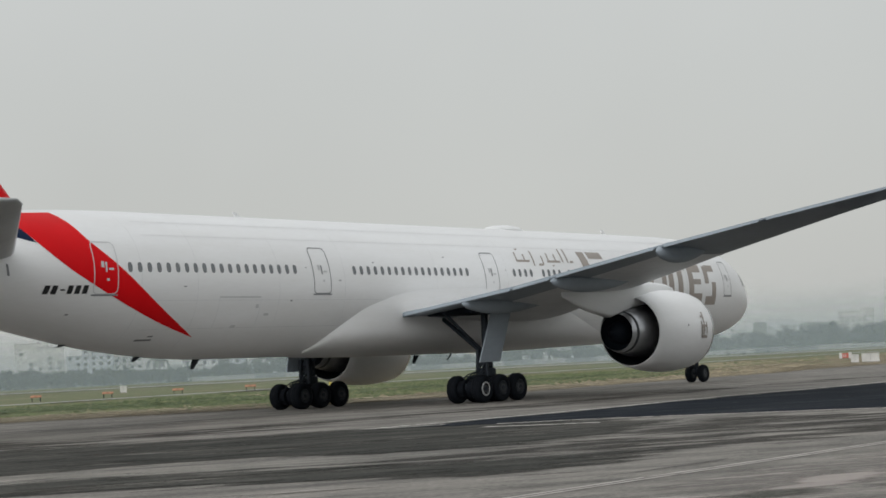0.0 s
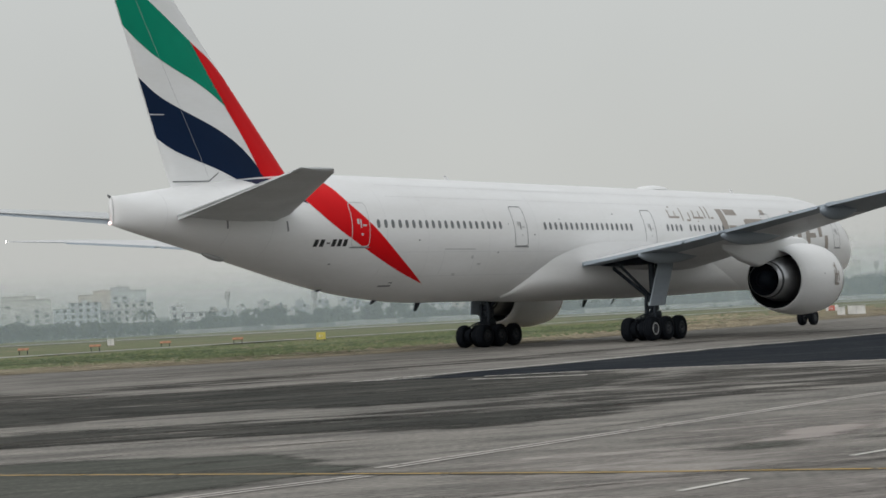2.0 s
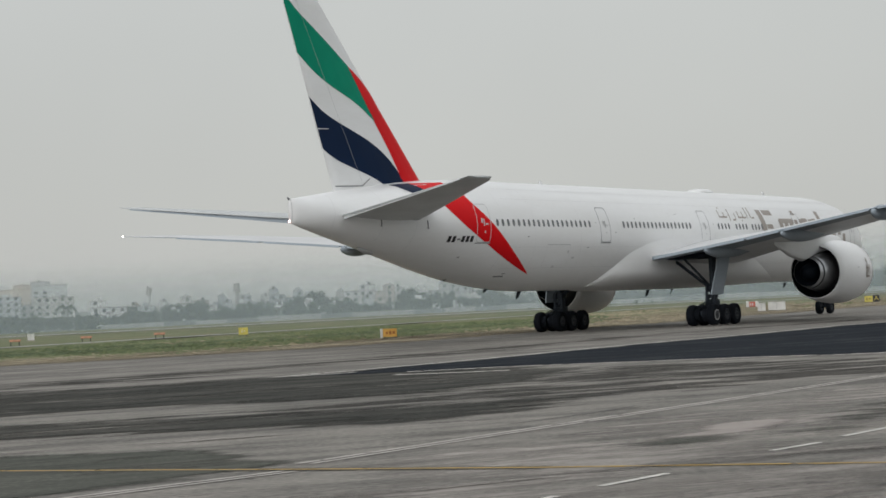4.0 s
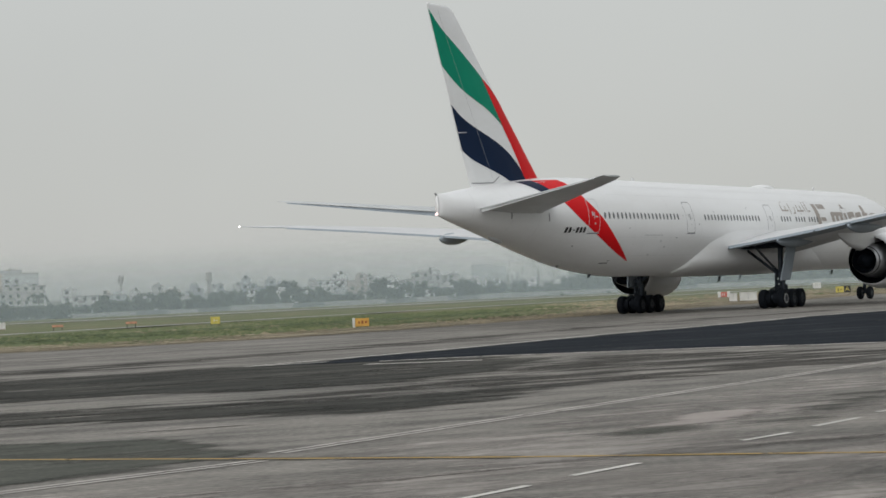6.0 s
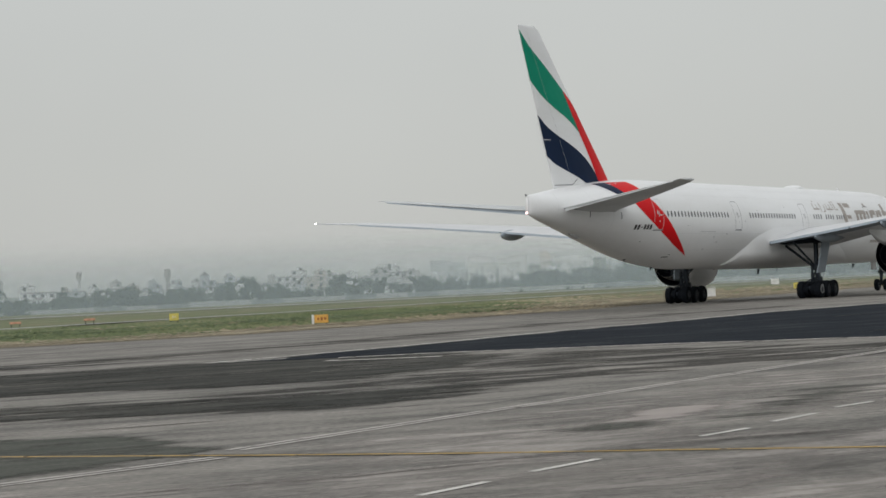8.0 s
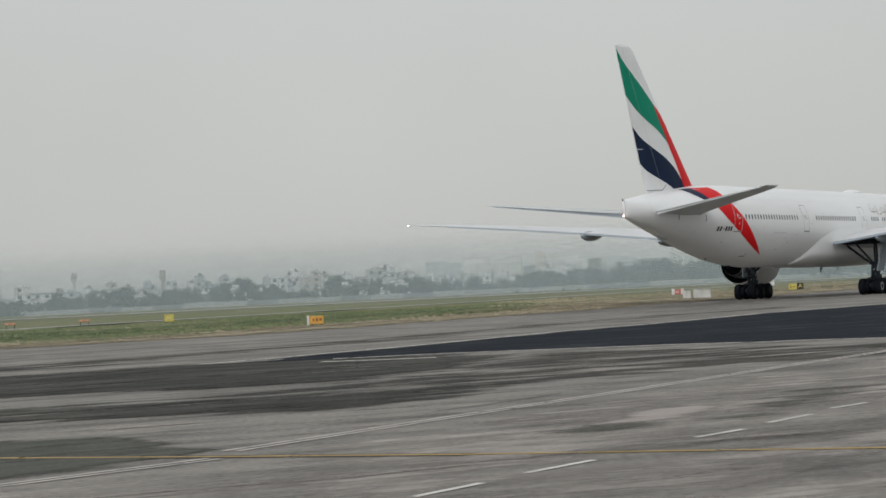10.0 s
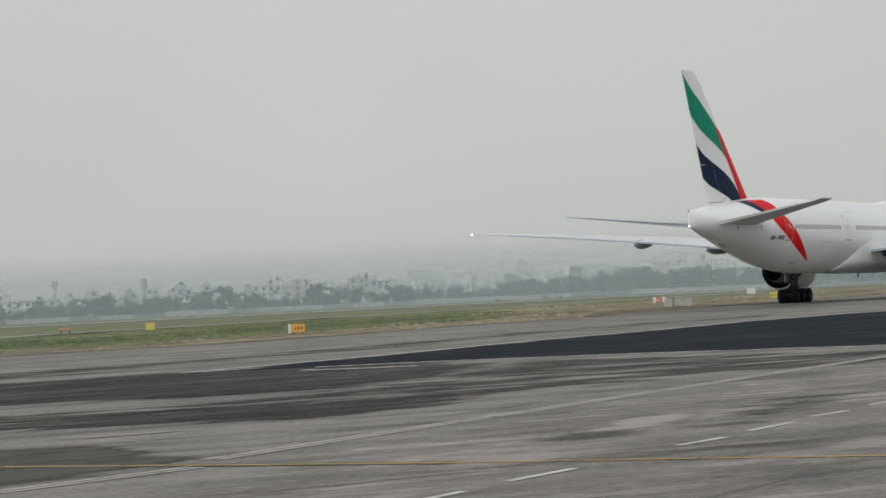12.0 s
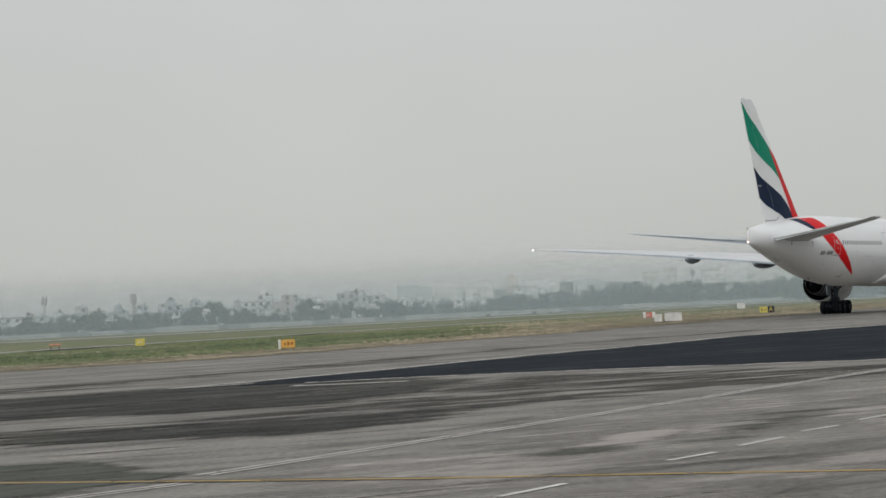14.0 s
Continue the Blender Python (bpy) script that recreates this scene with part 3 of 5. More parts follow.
for side in (-1, 1):
    y = side * ER
    cowl = part_mesh("engine_cowl", mesh_from("engine_cowl", *lathe([(cowl_at(a), r) for a, r in [(23.0, 1.62), (22.75, 1.70), (22.72, 1.78), (22.9, 1.87), (23.4, 1.95), (24.4, 2.03), (25.6, 2.08), (27, 2.06), (28.4, 1.97), (29.5, 1.83), (30.4, 1.70), (30.42, 1.66), (29.6, 1.70), (28.0, 1.72)]], 0, y, EZ), WHITE), plane, "large round white engine cowl")
    part_mesh("inlet_lip", mesh_from("inlet_lip", *lathe([(cowl_at(a), r) for a, r in [(23.0, 1.625), (22.73, 1.70), (22.70, 1.785), (22.88, 1.885), (23.2, 1.935)]], 0, y, EZ, 48), BAREMETAL), cowl, "polished metal inlet lip")
    # insides of inlet, fan duct and nozzle coloured near-black for their shade
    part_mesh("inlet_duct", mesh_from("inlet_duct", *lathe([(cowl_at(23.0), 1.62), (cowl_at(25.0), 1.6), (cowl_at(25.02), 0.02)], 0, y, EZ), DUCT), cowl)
    part_mesh("fan_duct", mesh_from("fan_duct", *lathe([(30.40, 1.655), (29.0, 1.66), (28.0, 1.62), (27.98, 0.5)], 0, y, EZ), DUCT), cowl, "fan duct coloured near-black for its inner shade")
    part_mesh("core_cowl", mesh_from("core_cowl", *lathe([(28.4, 1.22), (29.2, 1.27), (30.2, 1.22), (31.0, 1.08), (31.7, 0.93), (31.72, 0.90)], 0, y, EZ), DARKMETAL), cowl, "grey metal core cowl")
    part_mesh("core_nozzle", mesh_from("core_nozzle", *lathe([(31.715, 0.895), (31.1, 0.87), (31.08, 0.1)], 0, y, EZ), DUCT), cowl, "black core nozzle, its inner shade painted in")
    part_mesh("exhaust_ring", mesh_from("exhaust_ring", *lathe([(31.25, 1.035), (31.42, 1.015), (31.42, 0.97)], 0, y, EZ), RIM), cowl)
    part_mesh("exhaust_plug", mesh_from("exhaust_plug", *lathe([(31.2, 0.6), (31.7, 0.5), (32.1, 0.27), (32.3, 0.04)], 0, y, EZ), DUCT), cowl)
    # emblem as a plain taupe shape on the cowl's side
    for off_, dz, ds, hw, hh in ((0.016, 0.35, 0, 0.07, 0.5), (0.02, -0.4, 0.0, 0.34, 0.07), (0.024, 0.0, 0.3, 0.06, 0.38), (0.028, 0.05, -0.28, 0.06, 0.3), (0.032, 0.15, 0.0, 0.3, 0.06), (0.036, -0.15, 0.12, 0.06, 0.3), (0.04, 0.62, 0.18, 0.16, 0.05)):
        verts, faces = [], []
        for i in range(7):
            for j in range(3):
                z = dz - hh + 2 * hh * i / 6
                sx = 26.5 + ds - hw + 2 * hw * j / 2
                rr = lerp_table(sx, [(25.5, 1.95), (26.2, 2.03), (27.04, 2.08), (28, 2.06)], 1) + off_
                verts.append((GEAR_S - sx, y - rr * math.cos(math.asin(max(-0.99, min(0.99, z / rr)))), EZ + z))
        for i in range(6):
            for j in range(2):
                k = i * 3 + j
                faces.append((k, k + 1, k + 4, k + 3))
        part_mesh("emblem", mesh_from("emblem", verts, faces, GOLD), cowl, "plain taupe emblem")
    bm = bmesh.new()
    bmesh.ops.create_circle(bm, cap_ends=True, segments=10, radius=0.06, matrix=Matrix.Translation((GEAR_S - 28.15, y - 2.06, EZ + 0.2)) @ Matrix.Rotation(radians(90), 4, "X"))
    part("vent", bm, OUTLINE, cowl)
    # pylon
    pts = [(26.0, 0.12, 4.95, 5.2), (27.0, 0.32, 4.7, 5.4), (28.5, 0.36, 4.4, 5.5), (30.5, 0.36, 4.2, 5.5), (32.5, 0.34, 3.75, 5.4), (34.4, 0.26, 4.1, 5.2), (36.5, 0.05, 4.75, 5.1)]
    rings = []
    for s, w, z0, z1 in pts:
        rings.append([Vector((GEAR_S - s, y + w * math.copysign(abs(math.cos(a)) ** 0.5, math.cos(a)), (z0 + z1) / 2 + (z1 - z0) / 2 * math.copysign(abs(math.sin(a)) ** 0.5, math.sin(a)))) for a in [2 * math.pi * k / 16 for k in range(16)]])
    part_mesh("pylon", mesh_from("pylon", *loft(rings), WHITE), plane, "white engine pylon")

# ---- landing gear ----
TYRE_R, NOSE_R = 0.66, 0.54


def wheel_mesh(name, prof, material, n=36):
    verts = [(r * math.cos(2 * math.pi * j / n), y, r * math.sin(2 * math.pi * j / n)) for y, r in prof for j in range(n)]
    faces = [(i * n + j, i * n + (j + 1) % n, (i + 1) * n + (j + 1) % n, (i + 1) * n + j) for i in range(len(prof) - 1) for j in range(n)]
    return mesh_from(name, verts, faces, material)


def wheel_pair(R, w):
    tyre = wheel_mesh("wheel", [(-w * 0.42, R * 0.5), (-w * 0.5, R * 0.62), (-w * 0.5, R * 0.8), (-w * 0.43, R * 0.93), (-w * 0.28, R * 0.985), (-w * 0.17, R), (-w * 0.16, R * 0.985), (-w * 0.13, R * 0.985), (-w * 0.12, R), (w * 0.12, R), (w * 0.13, R * 0.985), (w * 0.16, R * 0.985),
                                (w * 0.17, R), (w * 0.28, R * 0.985), (w * 0.43, R * 0.93), (w * 0.5, R * 0.8), (w * 0.5, R * 0.62), (w * 0.42, R * 0.5)], TYRE)
    rim = wheel_mesh("rim", [(-w * 0.30, 0.01), (-w * 0.30, R * 0.16), (-w * 0.44, R * 0.18), (-w * 0.44, R * 0.26), (-w * 0.2, R * 0.30), (-w * 0.2, R * 0.42), (-w * 0.44, R * 0.46), (-w * 0.45, R * 0.52),
                             (w * 0.45, R * 0.52), (w * 0.44, R * 0.46), (w * 0.2, R * 0.42), (w * 0.2, R * 0.30), (w * 0.44, R * 0.26), (w * 0.44, R * 0.18), (w * 0.30, R * 0.16), (w * 0.30, 0.01)], RIM, 24)
    bm = bmesh.new()
    for k in range(9):
        a = 2 * math.pi * k / 9
        tube_bm(bm, (R * 0.36 * math.cos(a), -w * 0.24, R * 0.36 * math.sin(a)), (R * 0.36 * math.cos(a), w * 0.24, R * 0.36 * math.sin(a)), R * 0.045, n=8)
    ring_ = [(-w * 0.47, R * 0.40), (-w * 0.49, R * 0.42), (-w * 0.49, R * 0.48), (-w * 0.46, R * 0.51), (w * 0.46, R * 0.51), (w * 0.49, R * 0.48), (w * 0.49, R * 0.42), (w * 0.47, R * 0.40)]
    return tyre, rim, bm_mesh("hub_bolts", bm, DUCT, False), wheel_mesh("hub_ring", ring_, RINGPALE, 24), wheel_mesh("hub_ring", ring_, STEEL, 24)


MAINW, NOSEW = wheel_pair(TYRE_R, 0.50), wheel_pair(NOSE_R, 0.38)
WHEELS = []


def put_wheel(kit, x, y, R):
    w = part_mesh("wheel", kit[0], plane, "black tyre on a grey hub")
    w.location = (x, y, R)
    part_mesh("rim", kit[1], w, "grey metal hub")
    part_mesh("hub_bolts", kit[2], w)
    part_mesh("hub_ring", kit[3] if x < -1 and y < -6 else kit[4], w, "metal hub ring")
    WHEELS.append((w, x, y, R))


for side in (-1, 1):
    for dx in (-1.47, 0, 1.47):
        for dy in (-0.7, 0.7):
            put_wheel(MAINW, dx, side * 5.49 + dy, TYRE_R)
for dy in (-0.42, 0.42):
    put_wheel(NOSEW, GEAR_S - 5.89, dy, NOSE_R)

for side in (-1, 1):
    y = side * 5.49
    bm = bmesh.new()
    tube_bm(bm, (0, y, 0.85), (0.0, y, 2.3), 0.13)
    tube_bm(bm, (0.0, y, 1.75), (0.05, y, 4.9), 0.17)
    tube_bm(bm, (0.0, y, 1.7), (0.0, y, 1.95), 0.26)
    tube_bm(bm, (0, y, 2.2), (0.1, y - side * 2.6, 4.2), 0.10)      # side brace
    tube_bm(bm, (0, y, 2.4), (1.9, y - side * 0.6, 4.6), 0.11)      # drag brace ahead
    tube_bm(bm, (0, y, 2.3), (-1.7, y - side * 1.2, 4.4), 0.08)
    gear = part("gear_leg", bm, STEEL, plane, "steel main landing-gear leg")
    bm = bmesh.new()
    box_bm(bm, -1.7, 1.7, y - 0.16, y + 0.16, 0.60, 0.92, 0.06)
    for dx in (-1.47, 0, 1.47):
        tube_bm(bm, (dx, y - 0.95, 0.66), (dx, y + 0.95, 0.66), 0.10)
        for e in (-1, 1):
            tube_bm(bm, (dx, y + e * 0.36, 0.66), (dx, y + e * 0.5, 0.66), 0.30, n=18)
    box_bm(bm, -0.28, 0.28, y - 0.24, y + 0.24, 0.8, 1.25, 0.07)
    part("truck_beam", bm, STEEL, gear, "six-wheel truck beam")
    for dx in (-1.47, 0, 1.47):
        for e in (-1, 1):
            bm = bmesh.new()
            tube_bm(bm, (dx, y + e * 0.10, 0.66), (dx, y + e * 0.48, 0.66), 0.46, 0.40, n=20)
            part("brake_pack", bm, TYRE, gear, "black drum of brakes")
    bm = bmesh.new()
    box_bm(bm, -0.42, 0.34, y - 0.36, y + 0.36, 1.2, 1.62, 0.09)
    tube_bm(bm, (-0.34, y - 0.28, 1.3), (-0.30, y - 0.24, 2.5), 0.09)
    tube_bm(bm, (-0.34, y + 0.28, 1.3), (-0.30, y + 0.24, 2.5), 0.09)
    tube_bm(bm, (0.3, y, 1.2), (0.36, y, 2.7), 0.10)
    box_bm(bm, -0.22, 0.22, y - 0.26, y + 0.26, 2.1, 2.45, 0.06)
    for k in range(5):
        a = -0.4 + 0.2 * k
        tube_bm(bm, (-0.42, y + a * 0.5, 1.5), (-1.0, y + a, 1.42 - 0.02 * k), 0.028, n=6)
        tube_bm(bm, (-1.0, y + a, 1.42 - 0.02 * k), (-1.3, y + a * 1.3, 1.15), 0.028, n=6)
    part("leg_collar", bm, STEEL, gear, "dark hydraulic collar and hoses")
    bm = bmesh.new()
    for e in (-1, 1):
        tube_bm(bm, (-0.35, y + e * 0.15, 1.05), (-0.62, y + e * 0.08, 1.45), 0.05)
        tube_bm(bm, (-0.62, y + e * 0.08, 1.45), (-0.18, y + e * 0.12, 1.9), 0.05)
        tube_bm(bm, (0.3, y + e * 0.3, 0.95), (1.35, y + e * 0.3, 0.98), 0.035)
        tube_bm(bm, (-0.3, y + e * 0.3, 0.95), (-1.35, y + e * 0.3, 0.98), 0.035)
    tube_bm(bm, (-0.2, y + 0.2, 1.3), (-0.25, y + 0.24, 2.6), 0.03)
    tube_bm(bm, (0.22, y - 0.2, 1.2), (0.25, y - 0.22, 3.0), 0.03)
    tube_bm(bm, (-1.2, y, 0.9), (-0.25, y, 1.55), 0.06)
    for k in range(4):
        tube_bm(bm, (-0.9 - 0.15 * k, y - 0.3 + 0.2 * k, 1.0), (-1.15 - 0.12 * k, y - 0.3 + 0.2 * k, 1.22), 0.03)
        tube_bm(bm, (-1.15 - 0.12 * k, y - 0.3 + 0.2 * k, 1.22), (-0.4, y - 0.15 + 0.1 * k, 1.35), 0.022)
    part("torque_link", bm, STEEL, gear, "torque links and brake hoses")
    # leg door, a slab outboard of the leg
    q = [(38.3, 1.9), (36.6, 1.9), (35.6, 4.95), (37.2, 4.95)]
    bm = bmesh.new()
    v = [bm.verts.new((GEAR_S - s, y + side * (0.42 + d + 0.10 * (z - 2)), z)) for d in (0, 0.07) for s, z in q]
    bm.faces.new(v[0:4])
    bm.faces.new(v[7:3:-1])
    for i in range(4):
        bm.faces.new((v[i], v[4 + i], v[4 + (i + 1) % 4], v[(i + 1) % 4]))
    bmesh.ops.recalc_face_normals(bm, faces=bm.faces)
    part("leg_door", bm, UNDER, gear, "grey gear-leg door", False)
    # near-black blocks painting the wheel-well shade in the fairing's flank and under the wing
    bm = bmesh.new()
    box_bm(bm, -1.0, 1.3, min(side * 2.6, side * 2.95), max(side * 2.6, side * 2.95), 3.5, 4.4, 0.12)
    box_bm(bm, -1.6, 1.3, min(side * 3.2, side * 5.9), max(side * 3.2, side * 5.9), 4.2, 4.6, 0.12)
    part("wheel_well", bm, DUCT, gear, "near-black blocks painted as shade around the wheel well")

bm = bmesh.new()
x = GEAR_S - 5.89
tube_bm(bm, (x, 0, 0.54), (x + 0.1, 0, 3.0), 0.12)
tube_bm(bm, (x, 0, 1.35), (x + 0.08, 0, 3.0), 0.17)
tube_bm(bm, (x, -0.6, 0.54), (x, 0.6, 0.54), 0.08)
tube_bm(bm, (x + 0.05, 0, 1.7), (x + 1.5, 0, 2.9), 0.08)
tube_bm(bm, (x - 0.1, 0, 0.75), (x - 0.4, 0, 1.1), 0.05)
tube_bm(bm, (x - 0.4, 0, 1.1), (x - 0.1, 0, 1.45), 0.05)
box_bm(bm, x + 0.05, x + 0.3, -0.35, 0.35, 1.6, 1.85, 0.05)
nose = part("nose_gear", bm, STEEL, plane, "steel nose gear leg")
for side in (-1, 1):
    bm = bmesh.new()
    box_bm(bm, x - 0.9, x + 0.5, side * 0.62 - 0.03, side * 0.62 + 0.03, 1.95, 2.75, 0.02)
    part("nose_gear_door", bm, WHITE, nose, "open white nose gear door", False)


# ---- the ground: grass to the horizon, pavement, markings ----
def ramp_ground(name, stops, rough, s1, s2, s3, bump=0.3, stretch=(1, 1, 1), dist=0.03, turn=0.0, keep=None, spec=0.3):
    """A worn surface: three scales of noise through a colour ramp."""
    m = bpy.data.materials.new(name)
    m.use_nodes = True
    n, l = m.node_tree.nodes, m.node_tree.links
    b = n["Principled BSDF"]
    b.inputs["Roughness"].default_value, b.inputs["Specular IOR Level"].default_value = rough, spec
    co, mp = n.new("ShaderNodeTexCoord"), n.new("ShaderNodeMapping")
    mp.inputs["Scale"].default_value = stretch
    mp.vector_type = "TEXTURE"
    mp.inputs["Scale"].default_value = tuple(1 / q for q in stretch)
    mp.inputs["Rotation"].default_value = (0, 0, radians(turn))
    l.new(co.outputs["Object"], mp.inputs["Vector"])
    prev = None
    for sc, wt in zip((s1, s2, s3), (0.40, 0.28, 0.32)):
        t = n.new("ShaderNodeTexNoise")
        t.inputs["Scale"].default_value, t.inputs["Detail"].default_value, t.inputs["Roughness"].default_value = sc, 5, 0.6
        l.new(mp.outputs["Vector"] if sc != s3 else co.outputs["Object"], t.inputs["Vector"])
        k = n.new("ShaderNodeMath")
        k.operation = "MULTIPLY_ADD"
        k.inputs[1].default_value = wt
        l.new(t.outputs["Fac"], k.inputs[0])
        if prev:
            l.new(prev.outputs[0], k.inputs[2])
        else:
            k.inputs[2].default_value = 0.0
        prev = k
    r = n.new("ShaderNodeValToRGB")
    e = r.color_ramp.elements
    e[0].position, e[0].color = stops[0][0], (*stops[0][1], 1)
    e[1].position, e[1].color = stops[-1][0], (*stops[-1][1], 1)
    for p, c in stops[1:-1]:
        q = e.new(p)
        q.color = (*c, 1)
    l.new(prev.outputs[0], r.inputs[0])
    l.new(r.outputs["Color"], b.inputs["Base Color"])
    bp = n.new("ShaderNodeBump")
    bp.inputs["Strength"].default_value, bp.inputs["Distance"].default_value = bump, dist
    l.new(prev.outputs[0], bp.inputs["Height"])
    l.new(bp.outputs["Normal"], b.inputs["Normal"])
    if keep is not None:
        # broken cover: wears through in streaks, more so towards the rim of its area
        t, mr, at, sb = n.new("ShaderNodeTexNoise"), n.new("ShaderNodeMapRange"), n.new("ShaderNodeAttribute"), n.new("ShaderNodeMath")
        t.inputs["Scale"].default_value, t.inputs["Detail"].default_value, t.inputs["Roughness"].default_value = 0.8, 6, 0.65
        l.new(mp.outputs["Vector"], t.inputs["Vector"])
        at.attribute_name, sb.operation = "rim_wear", "SUBTRACT"
        l.new(t.outputs["Fac"], sb.inputs[0])
        l.new(at.outputs["Fac"], sb.inputs[1])
        mr.inputs["From Min"].default_value, mr.inputs["From Max"].default_value = 0.64 - keep * 0.4, 0.80 - keep * 0.4
        l.new(sb.outputs[0], mr.inputs["Value"])
        l.new(mr.outputs["Result"], b.inputs["Alpha"])
    return m


GRASS = ramp_ground("mown_grass", [(0.38, (0.22, 0.185, 0.13)), (0.45, (0.18, 0.165, 0.095)), (0.50, (0.105, 0.135, 0.06)), (0.55, (0.14, 0.155, 0.08)), (0.62, (0.26, 0.225, 0.15))], 0.95, 0.045, 0.22, 1.2, 0.3, (1, 0.45, 1), 0.06)
PAVE = ramp_ground("worn_pavement", [(0.40, (0.07, 0.066, 0.059)), (0.46, (0.13, 0.122, 0.11)), (0.51, (0.19, 0.178, 0.16)), (0.56, (0.235, 0.218, 0.196)), (0.62, (0.34, 0.315, 0.28))], 0.85, 0.45, 1.9, 9.0, 0.5, (0.27, 0.85, 1), 0.03, 22)
DARKWARM = ramp_ground("dark_old_asphalt", [(0.38, (0.019, 0.020, 0.018)), (0.46, (0.038, 0.039, 0.035)), (0.53, (0.062, 0.061, 0.055)), (0.60, (0.115, 0.11, 0.098))], 0.95, 0.45, 1.9, 9.0, 0.35, (0.25, 0.85, 1), 0.03, 22, 0.80, 0.08)
DARKPAVE = ramp_ground("dark_asphalt", [(0.38, (0.005, 0.008, 0.012)), (0.46, (0.009, 0.013, 0.019)), (0.53, (0.016, 0.020, 0.026)), (0.60, (0.045, 0.048, 0.052))], 0.95, 0.45, 1.9, 9.0, 0.3, (0.25, 0.85, 1), 0.03, 24, 1.0, 0.06)
DARKWORN = ramp_ground("dark_worn_asphalt", [(0.38, (0.026, 0.025, 0.022)), (0.46, (0.045, 0.043, 0.039)), (0.53, (0.065, 0.061, 0.055)), (0.60, (0.11, 0.102, 0.09))], 0.95, 0.45, 1.9, 9.0, 0.3, (0.24, 0.85, 1), 0.03, 20, 0.52, 0.12)
DARKGREEN = ramp_ground("greenish_dark_asphalt", [(0.38, (0.040, 0.044, 0.038)), (0.46, (0.066, 0.070, 0.060)), (0.53, (0.09, 0.092, 0.08)), (0.60, (0.14, 0.138, 0.12))], 0.95, 0.45, 1.9, 9.0, 0.4, (0.24, 0.85, 1), 0.03, 20, 0.86, 0.12)
LIGHTPAVE = ramp_ground("pale_worn_concrete", [(0.38, (0.16, 0.147, 0.134)), (0.46, (0.25, 0.229, 0.21)), (0.52, (0.305, 0.28, 0.257)), (0.62, (0.44, 0.405, 0.37))], 0.85, 0.45, 2.2, 11.0, 0.7, (0.3, 0.85, 1), 0.03, 22, 0.50)
PALEPATCH = ramp_ground("bare_pink_concrete", [(0.38, (0.25, 0.22, 0.205)), (0.5, (0.32, 0.285, 0.265)), (0.62, (0.40, 0.365, 0.335))], 0.85, 0.45, 2.2, 11.0, 0.4, (0.3, 0.85, 1), 0.03, 22, 0.8)
EDGE = ramp_ground("dry_verge", [(0.36, (0.11, 0.09, 0.06)), (0.5, (0.19, 0.16, 0.105)), (0.62, (0.27, 0.23, 0.15))], 0.95, 0.3, 1.1, 4.0, 0.5, (1, 1, 1), 0.03, 0, 0.95)
STRAW = ramp_ground("dry_straw", [(0.38, (0.10, 0.085, 0.058)), (0.46, (0.21, 0.175, 0.115)), (0.53, (0.30, 0.255, 0.175)), (0.62, (0.38, 0.33, 0.235))], 0.95, 0.12, 0.5, 2.5, 0.6, (0.5, 1, 1), 0.06, 30, 0.62)
TURF = ramp_ground("lush_turf", [(0.38, (0.025, 0.045, 0.018)), (0.47, (0.06, 0.095, 0.038)), (0.54, (0.095, 0.135, 0.055)), (0.62, (0.17, 0.18, 0.085))], 0.95, 0.10, 0.5, 2.5, 0.6, (0.5, 1, 1), 0.06, 10, 0.52)
STRAWTUFT = ramp_ground("straw_tufts", [(0.38, (0.11, 0.092, 0.06)), (0.46, (0.20, 0.168, 0.11)), (0.53, (0.29, 0.245, 0.165)), (0.62, (0.37, 0.32, 0.225))], 0.95, 0.12, 0.5, 2.5, 0.6, (0.5, 1, 1), 0.06, 30)
TURFTUFT = ramp_ground("turf_tufts", [(0.38, (0.045, 0.06, 0.028)), (0.47, (0.09, 0.115, 0.052)), (0.54, (0.125, 0.145, 0.07)), (0.62, (0.20, 0.19, 0.105))], 0.95, 0.10, 0.5, 2.5, 0.6, (0.5, 1, 1), 0.06, 10)
RUNWAY = ramp_ground("far_runway_concrete", [(0.36, (0.29, 0.29, 0.28)), (0.6, (0.40, 0.40, 0.385))], 0.9, 0.02, 0.2, 1.0, 0.1)


def worn_paint(name, color, keep):
    """Road paint broken by wear: the asphalt shows between."""
    m = mat(name, color, 0.7, vary=0.1, scale=1.5, fine=20)
    n, l = m.node_tree.nodes, m.node_tree.links
    b = n["Principled BSDF"]
    co, t, r = n.new("ShaderNodeTexCoord"), n.new("ShaderNodeTexNoise"), n.new("ShaderNodeMapRange")
    t.inputs["Scale"].default_value, t.inputs["Detail"].default_value, t.inputs["Roughness"].default_value = 2.2, 7, 0.7
    l.new(co.outputs["Object"], t.inputs["Vector"])
    r.inputs["From Min"].default_value, r.inputs["From Max"].default_value = 0.62 - keep * 0.4, 0.74 - keep * 0.4
    l.new(t.outputs["Fac"], r.inputs["Value"])
    l.new(r.outputs["Result"], b.inputs["Alpha"])
    return m


PAINTWHITE, PAINTYELLOW, PAINTBLACK = worn_paint("worn_white_line", (0.50, 0.465, 0.43), 0.78), worn_paint("worn_yellow_line", (0.42, 0.27, 0.06), 0.75), worn_paint("worn_black_line", (0.02, 0.02, 0.02), 0.7)
DASHWHITE = worn_paint("bright_white_dash", (0.62, 0.60, 0.56), 0.85)
FADED = worn_paint("faded_white_line", (0.55, 0.52, 0.48), 0.6)


